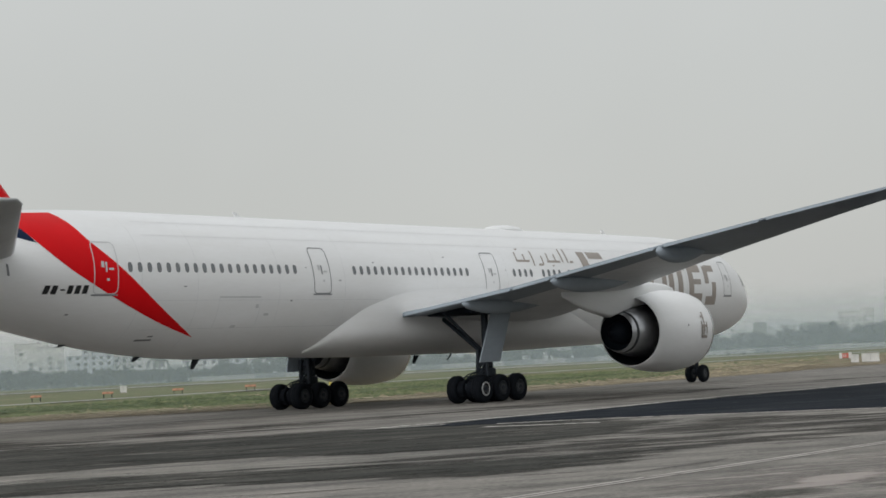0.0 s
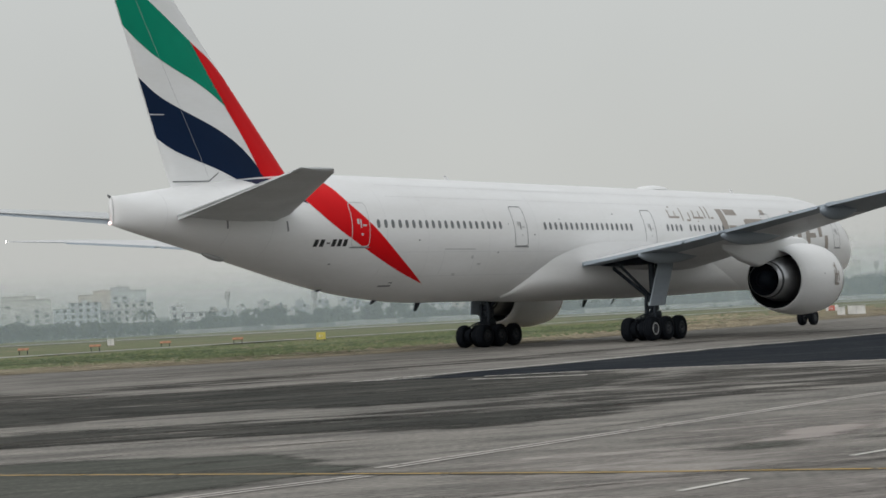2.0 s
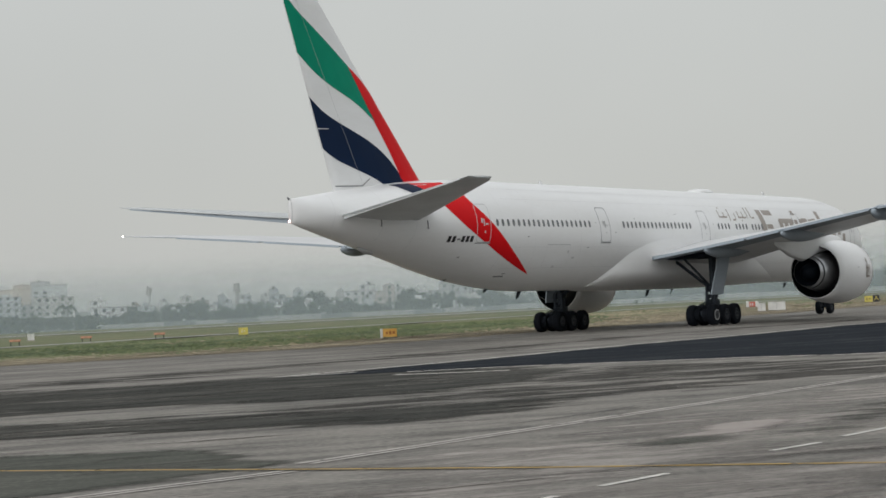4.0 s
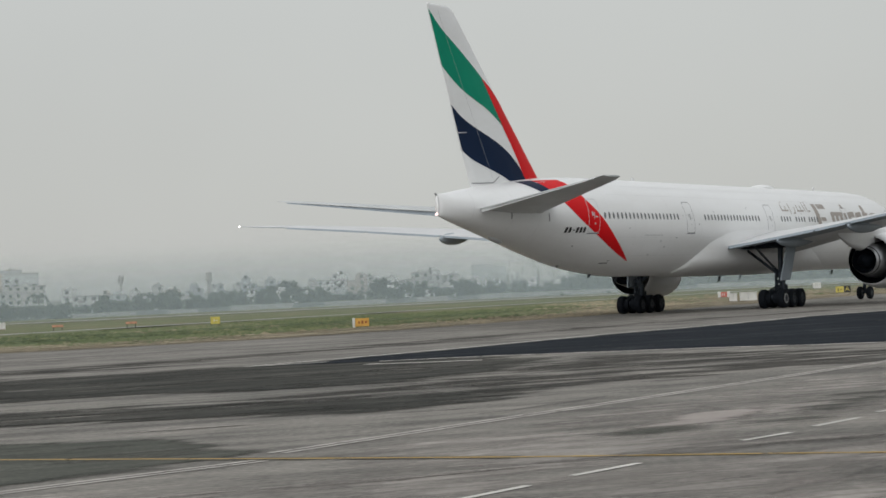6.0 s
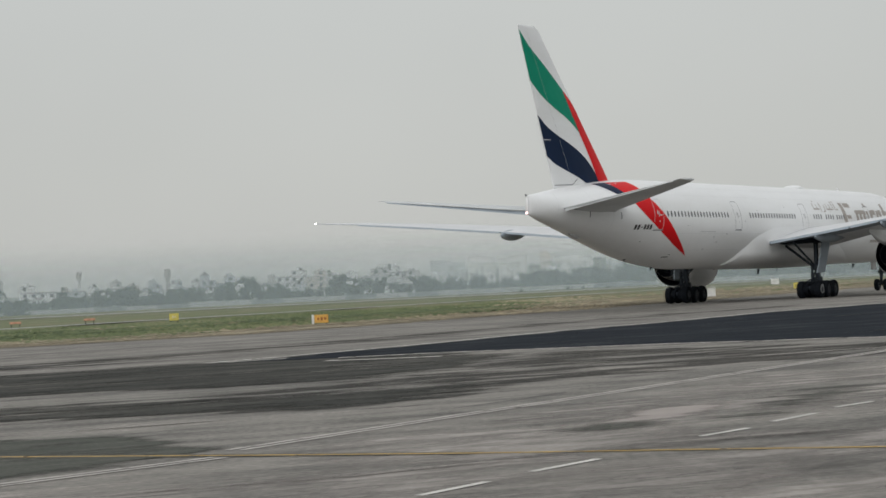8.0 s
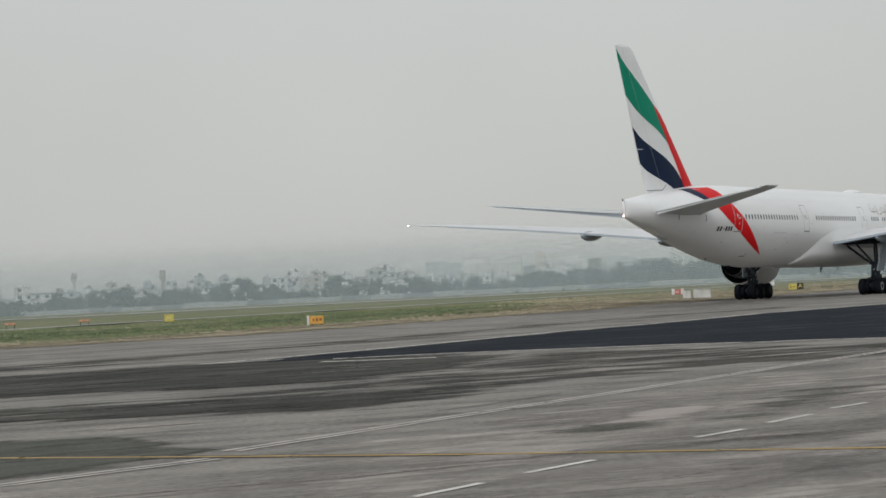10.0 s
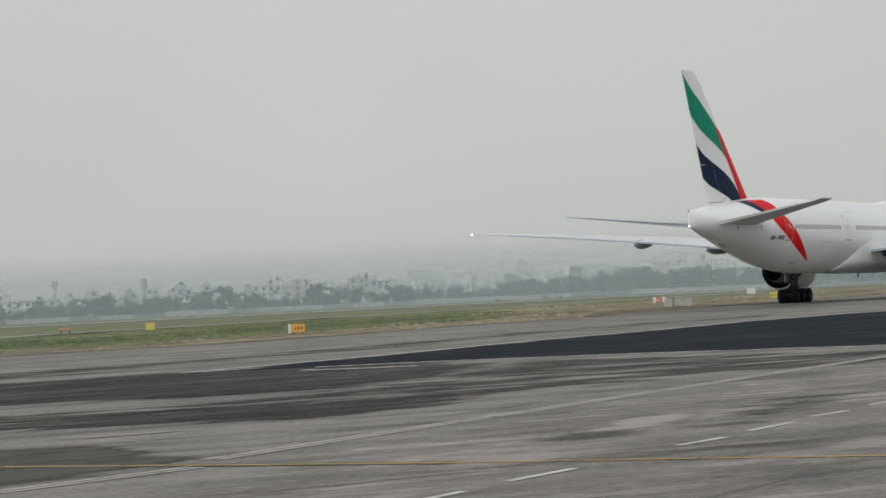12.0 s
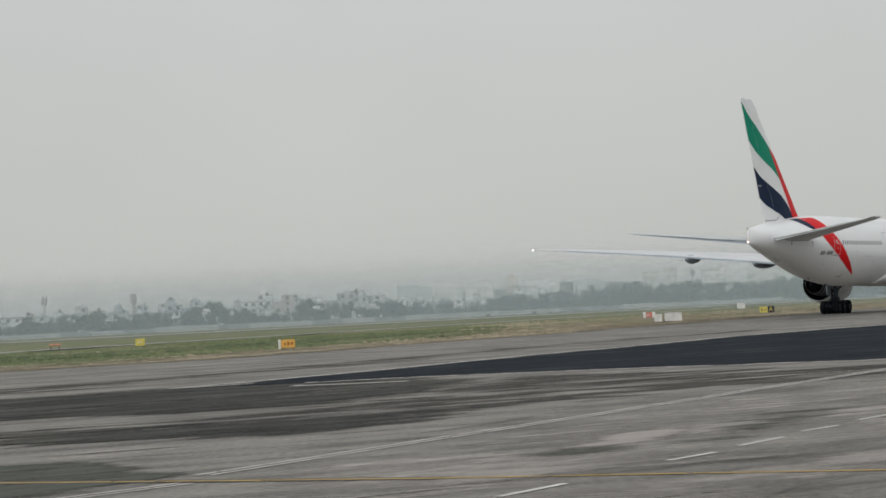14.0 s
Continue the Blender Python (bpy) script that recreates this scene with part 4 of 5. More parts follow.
def ragged(pts, step, amp, seed):
    """A closed outline with small uneven steps between its corners."""
    rng = random.Random(seed)
    out = []
    for i, p in enumerate(pts):
        a, b = Vector((*p, 0)), Vector((*pts[(i + 1) % len(pts)], 0))
        n = max(1, min(60, int((b - a).length / step)))
        nrm = Vector((-(b - a).y, (b - a).x, 0)).normalized()
        for k in range(n):
            o = noise.noise((a + (b - a) * k / n) * 0.35 + Vector((seed, 0, 0))) * amp + rng.uniform(-0.1, 0.1) * amp
            out.append(a + (b - a) * k / n + nrm * (o if k else 0))
    return out


def flat(name, pts, z, material, kind="structure", label="", thick=0.0):
    bm = bmesh.new()
    f = bm.faces.new([bm.verts.new((p[0], p[1], z)) for p in pts])
    if f.normal.z < 0:
        f.normal_flip()
    bm.normal_update()
    if f.normal.z < 0:
        bmesh.ops.reverse_faces(bm, faces=[f])
    if thick:
        r = bmesh.ops.extrude_face_region(bm, geom=[f])
        bmesh.ops.translate(bm, verts=[v for v in r["geom"] if isinstance(v, bmesh.types.BMVert)], vec=(0, 0, -thick))
        bmesh.ops.recalc_face_normals(bm, faces=bm.faces)
    bmesh.ops.triangulate(bm, faces=[g for g in bm.faces if len(g.verts) > 4])
    return tagged(new(name, bm_mesh(name, bm, material)), label, kind=kind)


# ground sheet with a finer, uneven part near the airfield
xs = [-4500, -2000, -900, -400] + list(np.linspace(-200, 200, 81)) + [400, 900, 2000, 4500]
ys = [-600, -200] + list(np.linspace(-60, 500, 113)) + [700, 1000, 1600, 2600, 4600]
verts = []
for yy in ys:
    for xx in xs:
        z = -0.06
        if -200 < xx < 200 and 90 < yy < 480:
            z += 0.10 * noise.noise(Vector((xx * 0.06, yy * 0.06, 0))) + 0.05 * noise.noise(Vector((xx * 0.3, yy * 0.3, 3)))
        verts.append((xx, yy, min(z, -0.02)))
nx = len(xs)
ground = new("ground", mesh_from("ground", verts, [(j * nx + i, j * nx + i + 1, (j + 1) * nx + i + 1, (j + 1) * nx + i) for j in range(len(ys) - 1) for i in range(nx - 1)], GRASS))
tagged(ground, "patchy green and brown airfield grass", kind="structure")

SHORE = [(-160, 66), (-60, 90), (-28, 101), (-20, 104), (-14, 107), (-8, 111.5), (-2.5, 120), (1, 128), (5, 134), (10, 142), (15, 150), (20, 163), (26, 172), (33, 186), (42, 203), (60, 235), (90, 290), (140, 390)]
pave = flat("pavement", ragged(SHORE + [(260, 390), (260, -80), (-160, -80)], 3, 0.5, 2), 0.0, PAVE, label="grey worn taxiway pavement", thick=0.12)
verge = flat("verge", ragged([(x - 0.2, y - 0.2) for x, y in SHORE] + [(x - 2.2, y + 5.0) for x, y in SHORE[::-1]], 1.5, 1.6, 5), 0.016, EDGE, label="strip of dry soil and straw at the pavement edge")
for k, (x, y, a, b) in enumerate(((-16, 82, 9, 1.6), (-22, 92, 12, 1.5), (4, 98, 9, 1.4), (14, 122, 10, 2.0), (-3, 88, 12, 1.4), (9, 47, 5, 0.9), (-9, 29.2, 6, 0.8), (30, 150, 14, 3.0), (3.5, 23, 3, 0.5), (-1.0, 20.8, 2.5, 0.4), (9, 25, 3, 0.5))):
    flat("pavement_streak", ragged([(x - a, y - a * 0.4), (x - a * 0.2, y - b), (x + a, y + a * 0.4), (x + a * 0.2, y + b)], 0.8, 0.5, 30 + k), 0.0145, LIGHTPAVE, label="pale streak of worn pavement")


def worn_area(name, pts, z, material, label, rim, cell=0.8):
    """A sheet over an outline that carries, for each point, how near the rim it lies."""
    p = np.array(pts, float)
    gx, gy = np.arange(p[:, 0].min() - cell, p[:, 0].max() + 2 * cell, cell), np.arange(p[:, 1].min() - cell, p[:, 1].max() + 2 * cell, cell)
    X, Y = np.meshgrid(gx, gy)
    near, inside = np.full(X.shape, 1e9), np.zeros(X.shape, bool)
    for a, b in zip(p, np.roll(p, -1, 0)):
        d = b - a
        u = np.clip(((X - a[0]) * d[0] + (Y - a[1]) * d[1]) / (d @ d), 0, 1)
        near = np.minimum(near, np.hypot(X - a[0] - u * d[0], Y - a[1] - u * d[1]))
        if a[1] != b[1]:
            inside ^= ((a[1] > Y) != (b[1] > Y)) & (X < (b[0] - a[0]) * (Y - a[1]) / (b[1] - a[1]) + a[0])
    depth = np.where(inside, near, -near)
    wear = np.clip(0.28 - 0.28 * depth / rim, 0, 0.8)
    use = depth > -rim - cell
    w, h = len(gx), len(gy)
    f = [(j * w + i, j * w + i + 1, (j + 1) * w + i + 1, (j + 1) * w + i) for j in range(h - 1) for i in range(w - 1) if use[j:j + 2, i:i + 2].all()]
    kept = sorted({k for q in f for k in q})
    idx = {k: n for n, k in enumerate(kept)}
    fx, fy, fw = X.ravel(), Y.ravel(), wear.ravel()
    me = bpy.data.meshes.new(name)
    me.from_pydata([(fx[k], fy[k], z) for k in kept], [], [tuple(idx[k] for k in q) for q in f])
    me.materials.append(material)
    me.attributes.new("rim_wear", "FLOAT", "POINT").data.foreach_set("value", [float(fw[k]) for k in kept])
    return tagged(new(name, me), label, kind="structure")


def line(name, pts, width, material, label, z=0.0092):
    """A painted line along points, mitred."""
    L, R = [], []
    for i, p in enumerate(pts):
        a, b = Vector((*pts[max(0, i - 1)], 0)), Vector((*pts[min(len(pts) - 1, i + 1)], 0))
        n = Vector((-(b - a).y, (b - a).x, 0)).normalized() * width / 2
        L.append((p[0] + n.x, p[1] + n.y, z))
        R.append((p[0] - n.x, p[1] - n.y, z))
    n = len(pts)
    return tagged(new(name, mesh_from(name, L + R, [(i, i + 1, n + i + 1, n + i) for i in range(n - 1)], material, False)), label, kind="structure")


def shift(pts, d):
    out = []
    for i, p in enumerate(pts):
        a, b = Vector((*pts[max(0, i - 1)], 0)), Vector((*pts[min(len(pts) - 1, i + 1)], 0))
        n = Vector((-(b - a).y, (b - a).x, 0)).normalized() * d
        out.append((p[0] + n.x, p[1] + n.y))
    return out


worn_area("concrete_apron", [(-7.5, 18), (-2.5, 24), (-2.2, 25.2), (0.9, 30.1), (8.1, 41.4), (30, 75.6), (70, 80), (70, 8), (-10, 8)], 0.003, LIGHTPAVE, "pale pinkish worn concrete apron", 1.0)
worn_area("asphalt_wear", [(-60, 26), (-14, 37), (-7.5, 38.8), (-4, 42.5), (-1.0, 47.5), (2.5, 59), (14, 53.5), (22, 56), (12, 43), (4, 38.5), (1.6, 33.6), (-6.5, 31.6), (-14, 30), (-60, 18)], 0.0045, DARKWORN, "streaky dark worn asphalt", 2.5)
worn_area("asphalt_wear", [(-60, 44), (-16.5, 50), (-11.5, 58), (-7.5, 64.5), (-4.5, 71), (1.2, 77), (6.5, 89), (13, 99.5), (20, 108), (27, 116), (24, 124), (10, 110), (-2, 92), (-10, 78), (-18, 70), (-60, 58)], 0.006, DARKWORN, "streaky dark worn asphalt", 4.0)
worn_area("asphalt_wear", [(-24, 24), (-8, 29.6), (-4.3, 29.2), (-2.3, 25.8), (-2.7, 24.3), (-3.9, 23.2), (-5.0, 22), (-16, 12)], 0.0075, DARKGREEN, "greenish dark worn asphalt beside the line", 0.7, 0.4)
worn_area("dark_asphalt", [(-60, 49), (-20, 57), (-12.2, 60), (-8.1, 62.5), (-4, 62.5), (1, 61.5), (3.5, 56), (2.5, 49), (0.4, 43.6), (-3.2, 42.2), (-7.4, 42.6), (-10, 40.6), (-60, 28)], 0.009, DARKWARM, "dark worn asphalt strip", 2.6)
worn_area("dark_asphalt", [(-60, 27), (-14, 38.6), (-8.3, 40.2), (-3.9, 39.4), (0.6, 40.6), (3.0, 41), (2.0, 36), (0.2, 32.2), (-3.1, 32.4), (-7.1, 33.2), (-60, 20)], 0.0105, DARKWARM, "dark worn asphalt strip", 2.2)
worn_area("dark_asphalt", [(-6.5, 60.6), (-2.5, 66.5), (1.1, 72.3), (5.9, 81.2), (11.4, 89), (18, 100.5), (26, 110), (45, 126), (80, 160), (110, 120), (30, 57), (13.3, 55.2), (11.9, 56.4), (10.2, 56.8), (7.7, 58.2), (4.3, 59.2), (0.9, 60.2), (-2.5, 60)], 0.012, DARKPAVE, "dark newer asphalt strip", 0.7, 0.5)
worn_area("concrete_patch", [(1.6, 25.8), (3.2, 29.6), (4.9, 30.4), (4.2, 27.4), (2.9, 26.0)], 0.006, PALEPATCH, "pale worn concrete patch", 0.7, 0.25)
worn_area("asphalt_wear", [(3.6, 25.4), (3.9, 28), (5, 30.8), (6.1, 33.1), (7.4, 34.8), (8.2, 33.2), (7.2, 29.8), (5.8, 27.2), (4.6, 25.6)], 0.0055, DARKGREEN, "greenish worn pavement between the dashes", 2.4, 0.25)
worn_area("asphalt_wear", [(1.2, 25.7), (2.3, 26.8), (3.1, 27.0), (3.6, 26.0), (2.9, 24.8), (1.8, 24.6)], 0.0065, DARKGREEN, "greenish worn pavement below the pale patch", 1.2, 0.2)
worn_area("concrete_patch", [(1.6, 16.8), (2.7, 18.7), (3.6, 19.8), (3.9, 19.2), (3.0, 16.8)], 0.006, PALEPATCH, "pale worn streak in the concrete", 0.8, 0.2)
# dry straw at the pavement edge, brown turf and deeper green patches in the grass
worn_area("dry_grass", [(x + 2, y - 3) for x, y in SHORE] + [(x - 6, y + 16 + 0.06 * y) for x, y in SHORE[::-1]], 0.03, STRAW, "strip of dry straw and soil at the pavement edge", 5.0, 1.5)
worn_area("dry_grass", [(0, 150), (12, 165), (30, 205), (60, 262), (110, 345), (100, 400), (40, 300), (14, 232), (0, 190)], 0.034, STRAW, "dry brown turf", 12.0, 3.0)
worn_area("green_turf", [(-75, 120), (-40, 126), (-24, 128), (-9, 142), (8, 178), (20, 210), (16, 235), (-6, 205), (-30, 180), (-80, 165)], 0.038, TURF, "lush green turf", 9.0, 2.0)

EDGE_A = [(-2.36, 25.16), (0.83, 30.22), (3.42, 34.2), (8.05, 41.55), (12.24, 48.05), (30, 76), (60, 124)]
EDGE_B = [(-6.5, 19.6), (-3.96, 22.46), (-2.45, 24.05)]
for pts in (EDGE_A, EDGE_B):
    for d in (-0.11, 0.11):
        line("white_line", shift(pts, d), 0.12, PAINTWHITE, "worn double white edge line")
YL = [(-12, 29.2), (-8.5, 27.4), (-5.0, 25.65), (-2.0, 24.1), (0.6, 22.85), (3.0, 21.9), (5.26, 20.95), (9, 19.5), (14, 17.8)]
line("yellow_line", YL, 0.13, PAINTYELLOW, "faded yellow taxi line")
for d in (-0.12, 0.12):
    line("black_line", shift(YL[:5], d), 0.09, PAINTBLACK, "black border of the taxi line")
for a, b in (((-0.05, 18.4), (0.63, 19.4)), ((1.11, 20.22), (1.9, 21.31)), ((3.36, 23.71), (4.09, 24.61)), ((4.55, 25.49), (5.34, 26.63)), ((5.81, 27.6), (6.53, 28.45)), ((7.07, 29.49), (7.8, 30.4)), ((8.3, 31.5), (9.0, 32.4)), ((9.5, 33.4), (10.2, 34.3))):
    line("white_dash", [a, b], 0.11, DASHWHITE, "white painted dash on the pavement")
line("worn_line", [(-5.9, 60.9), (-4.9, 61.6), (-4.1, 62.0)], 0.4, FADED, "broken white paint", z=0.0165)
line("worn_line", [(-2.7, 58.0), (-1.2, 57.3), (0.7, 57.0)], 0.55, FADED, "broken white paint", z=0.0165)
line("worn_line", [(-2.4, 60.2), (0.9, 60.4), (4.3, 59.3), (7.7, 58.3), (10.2, 56.8), (11.9, 56.3), (13.3, 55.2), (30, 57.0)], 0.45, FADED, "broken white paint along the dark strip", z=0.0165)
line("worn_line", [(-6.5, 61), (-2.5, 66.9), (1.1, 72.7), (5.9, 81.6), (11.4, 89.4), (18, 100.9), (26, 110.4), (45, 126.4)], 0.4, FADED, "faint white line along the dark strip", z=0.0165)
line("crack", [(1.3, 20.5), (2.0, 20.22), (2.6, 19.9), (3.2, 19.5), (3.8, 19.12), (4.3, 18.8), (5.4, 18.2)], 0.014, PAINTBLACK, "thin crack in the pavement")
line("crack", [(2.7, 17.6), (3.05, 18.1), (3.4, 18.5), (3.75, 19.05), (4.1, 19.7), (4.9, 20.6)], 0.012, PAINTBLACK, "thin crack in the pavement")
line("crack", [(0.3, 31.4), (0.8, 32.0), (1.3, 32.75), (2.0, 33.8), (2.6, 34.9)], 0.05, PAINTBLACK, "dark seam beside the edge line")
line("tyre_mark", [(-13.9, 66.0), (-13.3, 66.3), (-12.9, 66.1), (-12.6, 66.5)], 0.5, PAINTBLACK, "short black rubber mark on the pavement", z=0.0165)
line("far_line", [(-70, 167), (-44.8, 215.7), (5, 312.4), (60, 418), (140, 573)], 5.5, RUNWAY, "pale perimeter road through the grass", z=0.02)
flat("runway", [(-500, 420), (-160, 470), (30, 640), (600, 1000), (640, 960), (60, 590), (-150, 430), (-500, 385)], 0.05, RUNWAY, label="pale distant runway")
flat("far_taxiway", [(58, 232), (110, 300), (220, 330), (220, 300), (120, 262), (64, 236)], 0.012, PAVE, label="crossing taxiway beyond the grass")

# low clumps of grass, straw-dry beside the pavement and to the east, greener in patches
rng = random.Random(7)
tv, tf, tm = [], [], []
for k in range(9000):
    i = rng.randrange(1, len(SHORE) - 1)
    u = rng.random()
    x, y = (SHORE[i][q] + (SHORE[i + 1][q] - SHORE[i][q]) * u for q in (0, 1))
    o = rng.random() ** 1.6
    x, y = x - 30 * o + rng.uniform(-2, 2) - 0.8, y + 85 * o + rng.uniform(0, 4) + 0.6
    patch = noise.noise(Vector((x * 0.05, y * 0.025, 5)))
    dry = max(0.0, 1 - o * 85 / 20) + max(0.0, min(0.55, (x - 6) / 20)) + 0.5 * noise.noise(Vector((x * 0.09, y * 0.04, 9)))
    hgt = rng.uniform(0.03, 0.11) * (1.6 if patch > 0.1 else 0.8) * (0.55 if dry > 0.5 else 1)
    w, n, a0 = rng.uniform(0.2, 0.7), len(tv), rng.uniform(0, 6.28)
    for q in range(6):
        tv.append((x + w * rng.uniform(0.7, 1.2) * math.cos(a0 + q * 1.047), y + w * rng.uniform(0.7, 1.2) * math.sin(a0 + q * 1.047), -0.07))
    tv.append((x + rng.uniform(-0.1, 0.1), y + rng.uniform(-0.1, 0.1), hgt))
    tf += [(n + q, n + (q + 1) % 6, n + 6) for q in range(6)]
    tm += [1 if dry > 0.38 + rng.uniform(-0.15, 0.15) else 2 if patch + rng.uniform(-0.15, 0.15) > -0.05 else 0] * 6
me = bpy.data.meshes.new("grass_clumps")
me.from_pydata(tv, [], tf)
for m_ in (GRASS, STRAWTUFT, TURFTUFT):
    me.materials.append(m_)
me.polygons.foreach_set("material_index", tm)
tagged(new("grass_clumps", me), "uneven low clumps of green and straw-dry grass beside the pavement", "grass", kind="stuff")

# ---- haze: added see-through sheets imitate it over the far field, denser near the ground ----
def haze_sheet(name, dist, alpha, top, color):
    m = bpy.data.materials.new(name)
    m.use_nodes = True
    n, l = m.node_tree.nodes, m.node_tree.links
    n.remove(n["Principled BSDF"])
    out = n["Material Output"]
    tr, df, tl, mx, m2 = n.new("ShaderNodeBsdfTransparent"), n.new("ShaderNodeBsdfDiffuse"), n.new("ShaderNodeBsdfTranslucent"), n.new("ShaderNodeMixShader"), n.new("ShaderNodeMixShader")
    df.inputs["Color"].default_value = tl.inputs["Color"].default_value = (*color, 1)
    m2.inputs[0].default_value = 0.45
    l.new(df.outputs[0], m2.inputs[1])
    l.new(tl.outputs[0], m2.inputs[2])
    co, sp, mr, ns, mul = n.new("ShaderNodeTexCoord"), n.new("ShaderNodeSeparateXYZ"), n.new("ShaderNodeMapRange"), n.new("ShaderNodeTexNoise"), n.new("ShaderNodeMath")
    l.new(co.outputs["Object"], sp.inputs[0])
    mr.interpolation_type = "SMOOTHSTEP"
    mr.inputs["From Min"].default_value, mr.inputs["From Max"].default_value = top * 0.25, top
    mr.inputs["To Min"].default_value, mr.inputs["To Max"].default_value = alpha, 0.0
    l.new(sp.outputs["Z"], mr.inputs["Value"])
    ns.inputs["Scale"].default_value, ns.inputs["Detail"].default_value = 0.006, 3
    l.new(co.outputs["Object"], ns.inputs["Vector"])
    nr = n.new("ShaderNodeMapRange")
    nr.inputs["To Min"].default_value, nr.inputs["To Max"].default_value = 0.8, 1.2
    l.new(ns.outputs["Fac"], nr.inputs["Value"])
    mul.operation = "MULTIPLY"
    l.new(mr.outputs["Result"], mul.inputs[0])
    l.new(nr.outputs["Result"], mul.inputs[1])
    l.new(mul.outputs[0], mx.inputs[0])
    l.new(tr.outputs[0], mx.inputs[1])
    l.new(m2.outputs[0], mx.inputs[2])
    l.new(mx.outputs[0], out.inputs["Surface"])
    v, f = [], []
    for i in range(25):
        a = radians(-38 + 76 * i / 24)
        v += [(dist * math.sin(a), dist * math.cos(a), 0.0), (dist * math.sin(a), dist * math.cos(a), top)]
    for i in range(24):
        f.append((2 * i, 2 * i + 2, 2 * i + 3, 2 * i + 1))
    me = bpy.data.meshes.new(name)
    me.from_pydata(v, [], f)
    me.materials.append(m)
    tagged(new(name, me), "see-through pale blue-grey sheet imitating haze over the far field", kind="structure")


# sheet colours carry the scattered light: blue-grey nearer, paler far off
BLUEHAZE, PALEHAZE = (0.47, 0.545, 0.575), (0.85, 0.86, 0.845)
for dist, al, top, col in ((330, 0.05, 16, BLUEHAZE), (450, 0.08, 20, BLUEHAZE), (600, 0.13, 24, BLUEHAZE), (740, 0.2, 27, BLUEHAZE), (820, 0.34, 28, BLUEHAZE), (940, 0.12, 36, BLUEHAZE), (1160, 0.2, 42, PALEHAZE), (1900, 0.24, 60, PALEHAZE)):
    haze_sheet("haze", dist, al, top, col)

# ---- airfield signs and markers ----
ORANGE, YELLOW = mat("orange_board", (0.42, 0.20, 0.11), 0.6, vary=0.15, scale=2), mat("yellow_board", (0.52, 0.44, 0.09), 0.5, vary=0.08, scale=3)
AMBER = mat("amber_board", (0.60, 0.33, 0.06), 0.5, vary=0.08, scale=3)
PALE, DARK = mat("white_weathered", (0.62, 0.62, 0.60), 0.7, vary=0.08, scale=1.5), mat("dark_board", (0.015, 0.015, 0.015), 0.5, vary=0.05)
SIGNRED = mat("red_board", (0.50, 0.12, 0.09), 0.5, vary=0.08, scale=3)


def orange_marker(x, y, turn):
    """A low wooden marker: a sloped orange board on short legs."""
    e = tagged(new("orange_marker"), "low sloped orange marker board on short legs in grass", "marker", "row of orange markers")
    bm = bmesh.new()
    box_bm(bm, -0.75, 0.75, -0.3, 0.3, -0.03, 0.03, 0.01, pose(0, 0, 0.66, 24, 0, 0))
    part("board", bm, ORANGE, e, "faded orange board", False)
    bm = bmesh.new()
    box_bm(bm, -0.75, 0.75, -0.02, 0.02, -0.12, 0.12, 0.01, pose(0, 0.3, 0.66, 0, 0, 0))
    part("back_board", bm, ORANGE, e, "", False)
    for sx in (-0.55, 0.55):
        for sy in (-0.22, 0.24):
            bm = bmesh.new()
            box_bm(bm, sx - 0.04, sx + 0.04, sy - 0.04, sy + 0.04, -0.05, 0.58 + sy * 0.4, 0.005)
            part("leg", bm, STEEL, e, "", False)
    e.matrix_basis = pose(x, y, -0.04, 0, 0, turn) @ Matrix.Diagonal((0.85, 0.85, 0.9, 1))


for x, tn in ((-62.0, 10), (-53.6, 8), (-45.4, 12), (-37.0, 9)):
    orange_marker(x, 225, tn)


def board_sign(name, label, x, y, w, hgt, base, face, bars, barmat, turn, depth=0.16, group=""):
    e = tagged(new(name), label, "sign", group)
    bm = bmesh.new()
    box_bm(bm, -w / 2, w / 2, -depth / 2, depth / 2, base, base + hgt, 0.02)
    part("panel", bm, face, e, "", False)
    for sx in (-w * 0.36, w * 0.36):
        bm = bmesh.new()
        tube_bm(bm, (sx, 0, -0.05), (sx, 0, base + 0.02), 0.035, n=8)
        part("leg", bm, STEEL, e)
    for bx, bz, bw, bh in bars:
        bm = bmesh.new()
        box_bm(bm, bx - bw / 2, bx + bw / 2, -depth / 2 - 0.008, -depth / 2, base + bz - bh / 2, base + bz + bh / 2)
        part("bar", bm, barmat, e, "", False)
    e.matrix_basis = pose(x, y, -0.03, 0, 0, turn)
    return e


board_sign("taxiway_sign", "yellow airfield sign with faint bars standing in grass", -24.3, 199.5, 0.95, 0.72, 0.22, YELLOW, [(-0.12, 0.36, 0.06, 0.3), (0.1, 0.36, 0.2, 0.06)], PALE, 6)
e = board_sign("taxiway_sign", "amber airfield sign with dark bars near pavement edge", -6.4, 134.6, 0.95, 0.56, 0.14, AMBER, [(-0.22, 0.28, 0.12, 0.16), (0.02, 0.28, 0.14, 0.22), (0.26, 0.28, 0.16, 0.16)], mat("brown_bar", (0.25, 0.07, 0.01), 0.6, vary=0.05), 3)
bm = bmesh.new()
box_bm(bm, -0.66, -0.49, -0.07, 0.07, 0.08, 0.72, 0.02)
part("side_box", bm, PALE, e, "weathered white side box", False)
e = board_sign("mandatory_sign", "red and white airfield sign standing in grass", 34.8, 256, 0.8, 0.62, 0.15, SIGNRED, [(-0.2, 0.3, 0.1, 0.3), (0.05, 0.3, 0.1, 0.3)], PALE, -6)
for sx in (-0.58, 0.62):
    bm = bmesh.new()
    box_bm(bm, sx - 0.2, sx + 0.2, -0.09, 0.09, 0.1, 0.85, 0.02)
    part("side_box", bm, PALE, e, "white side box", False)
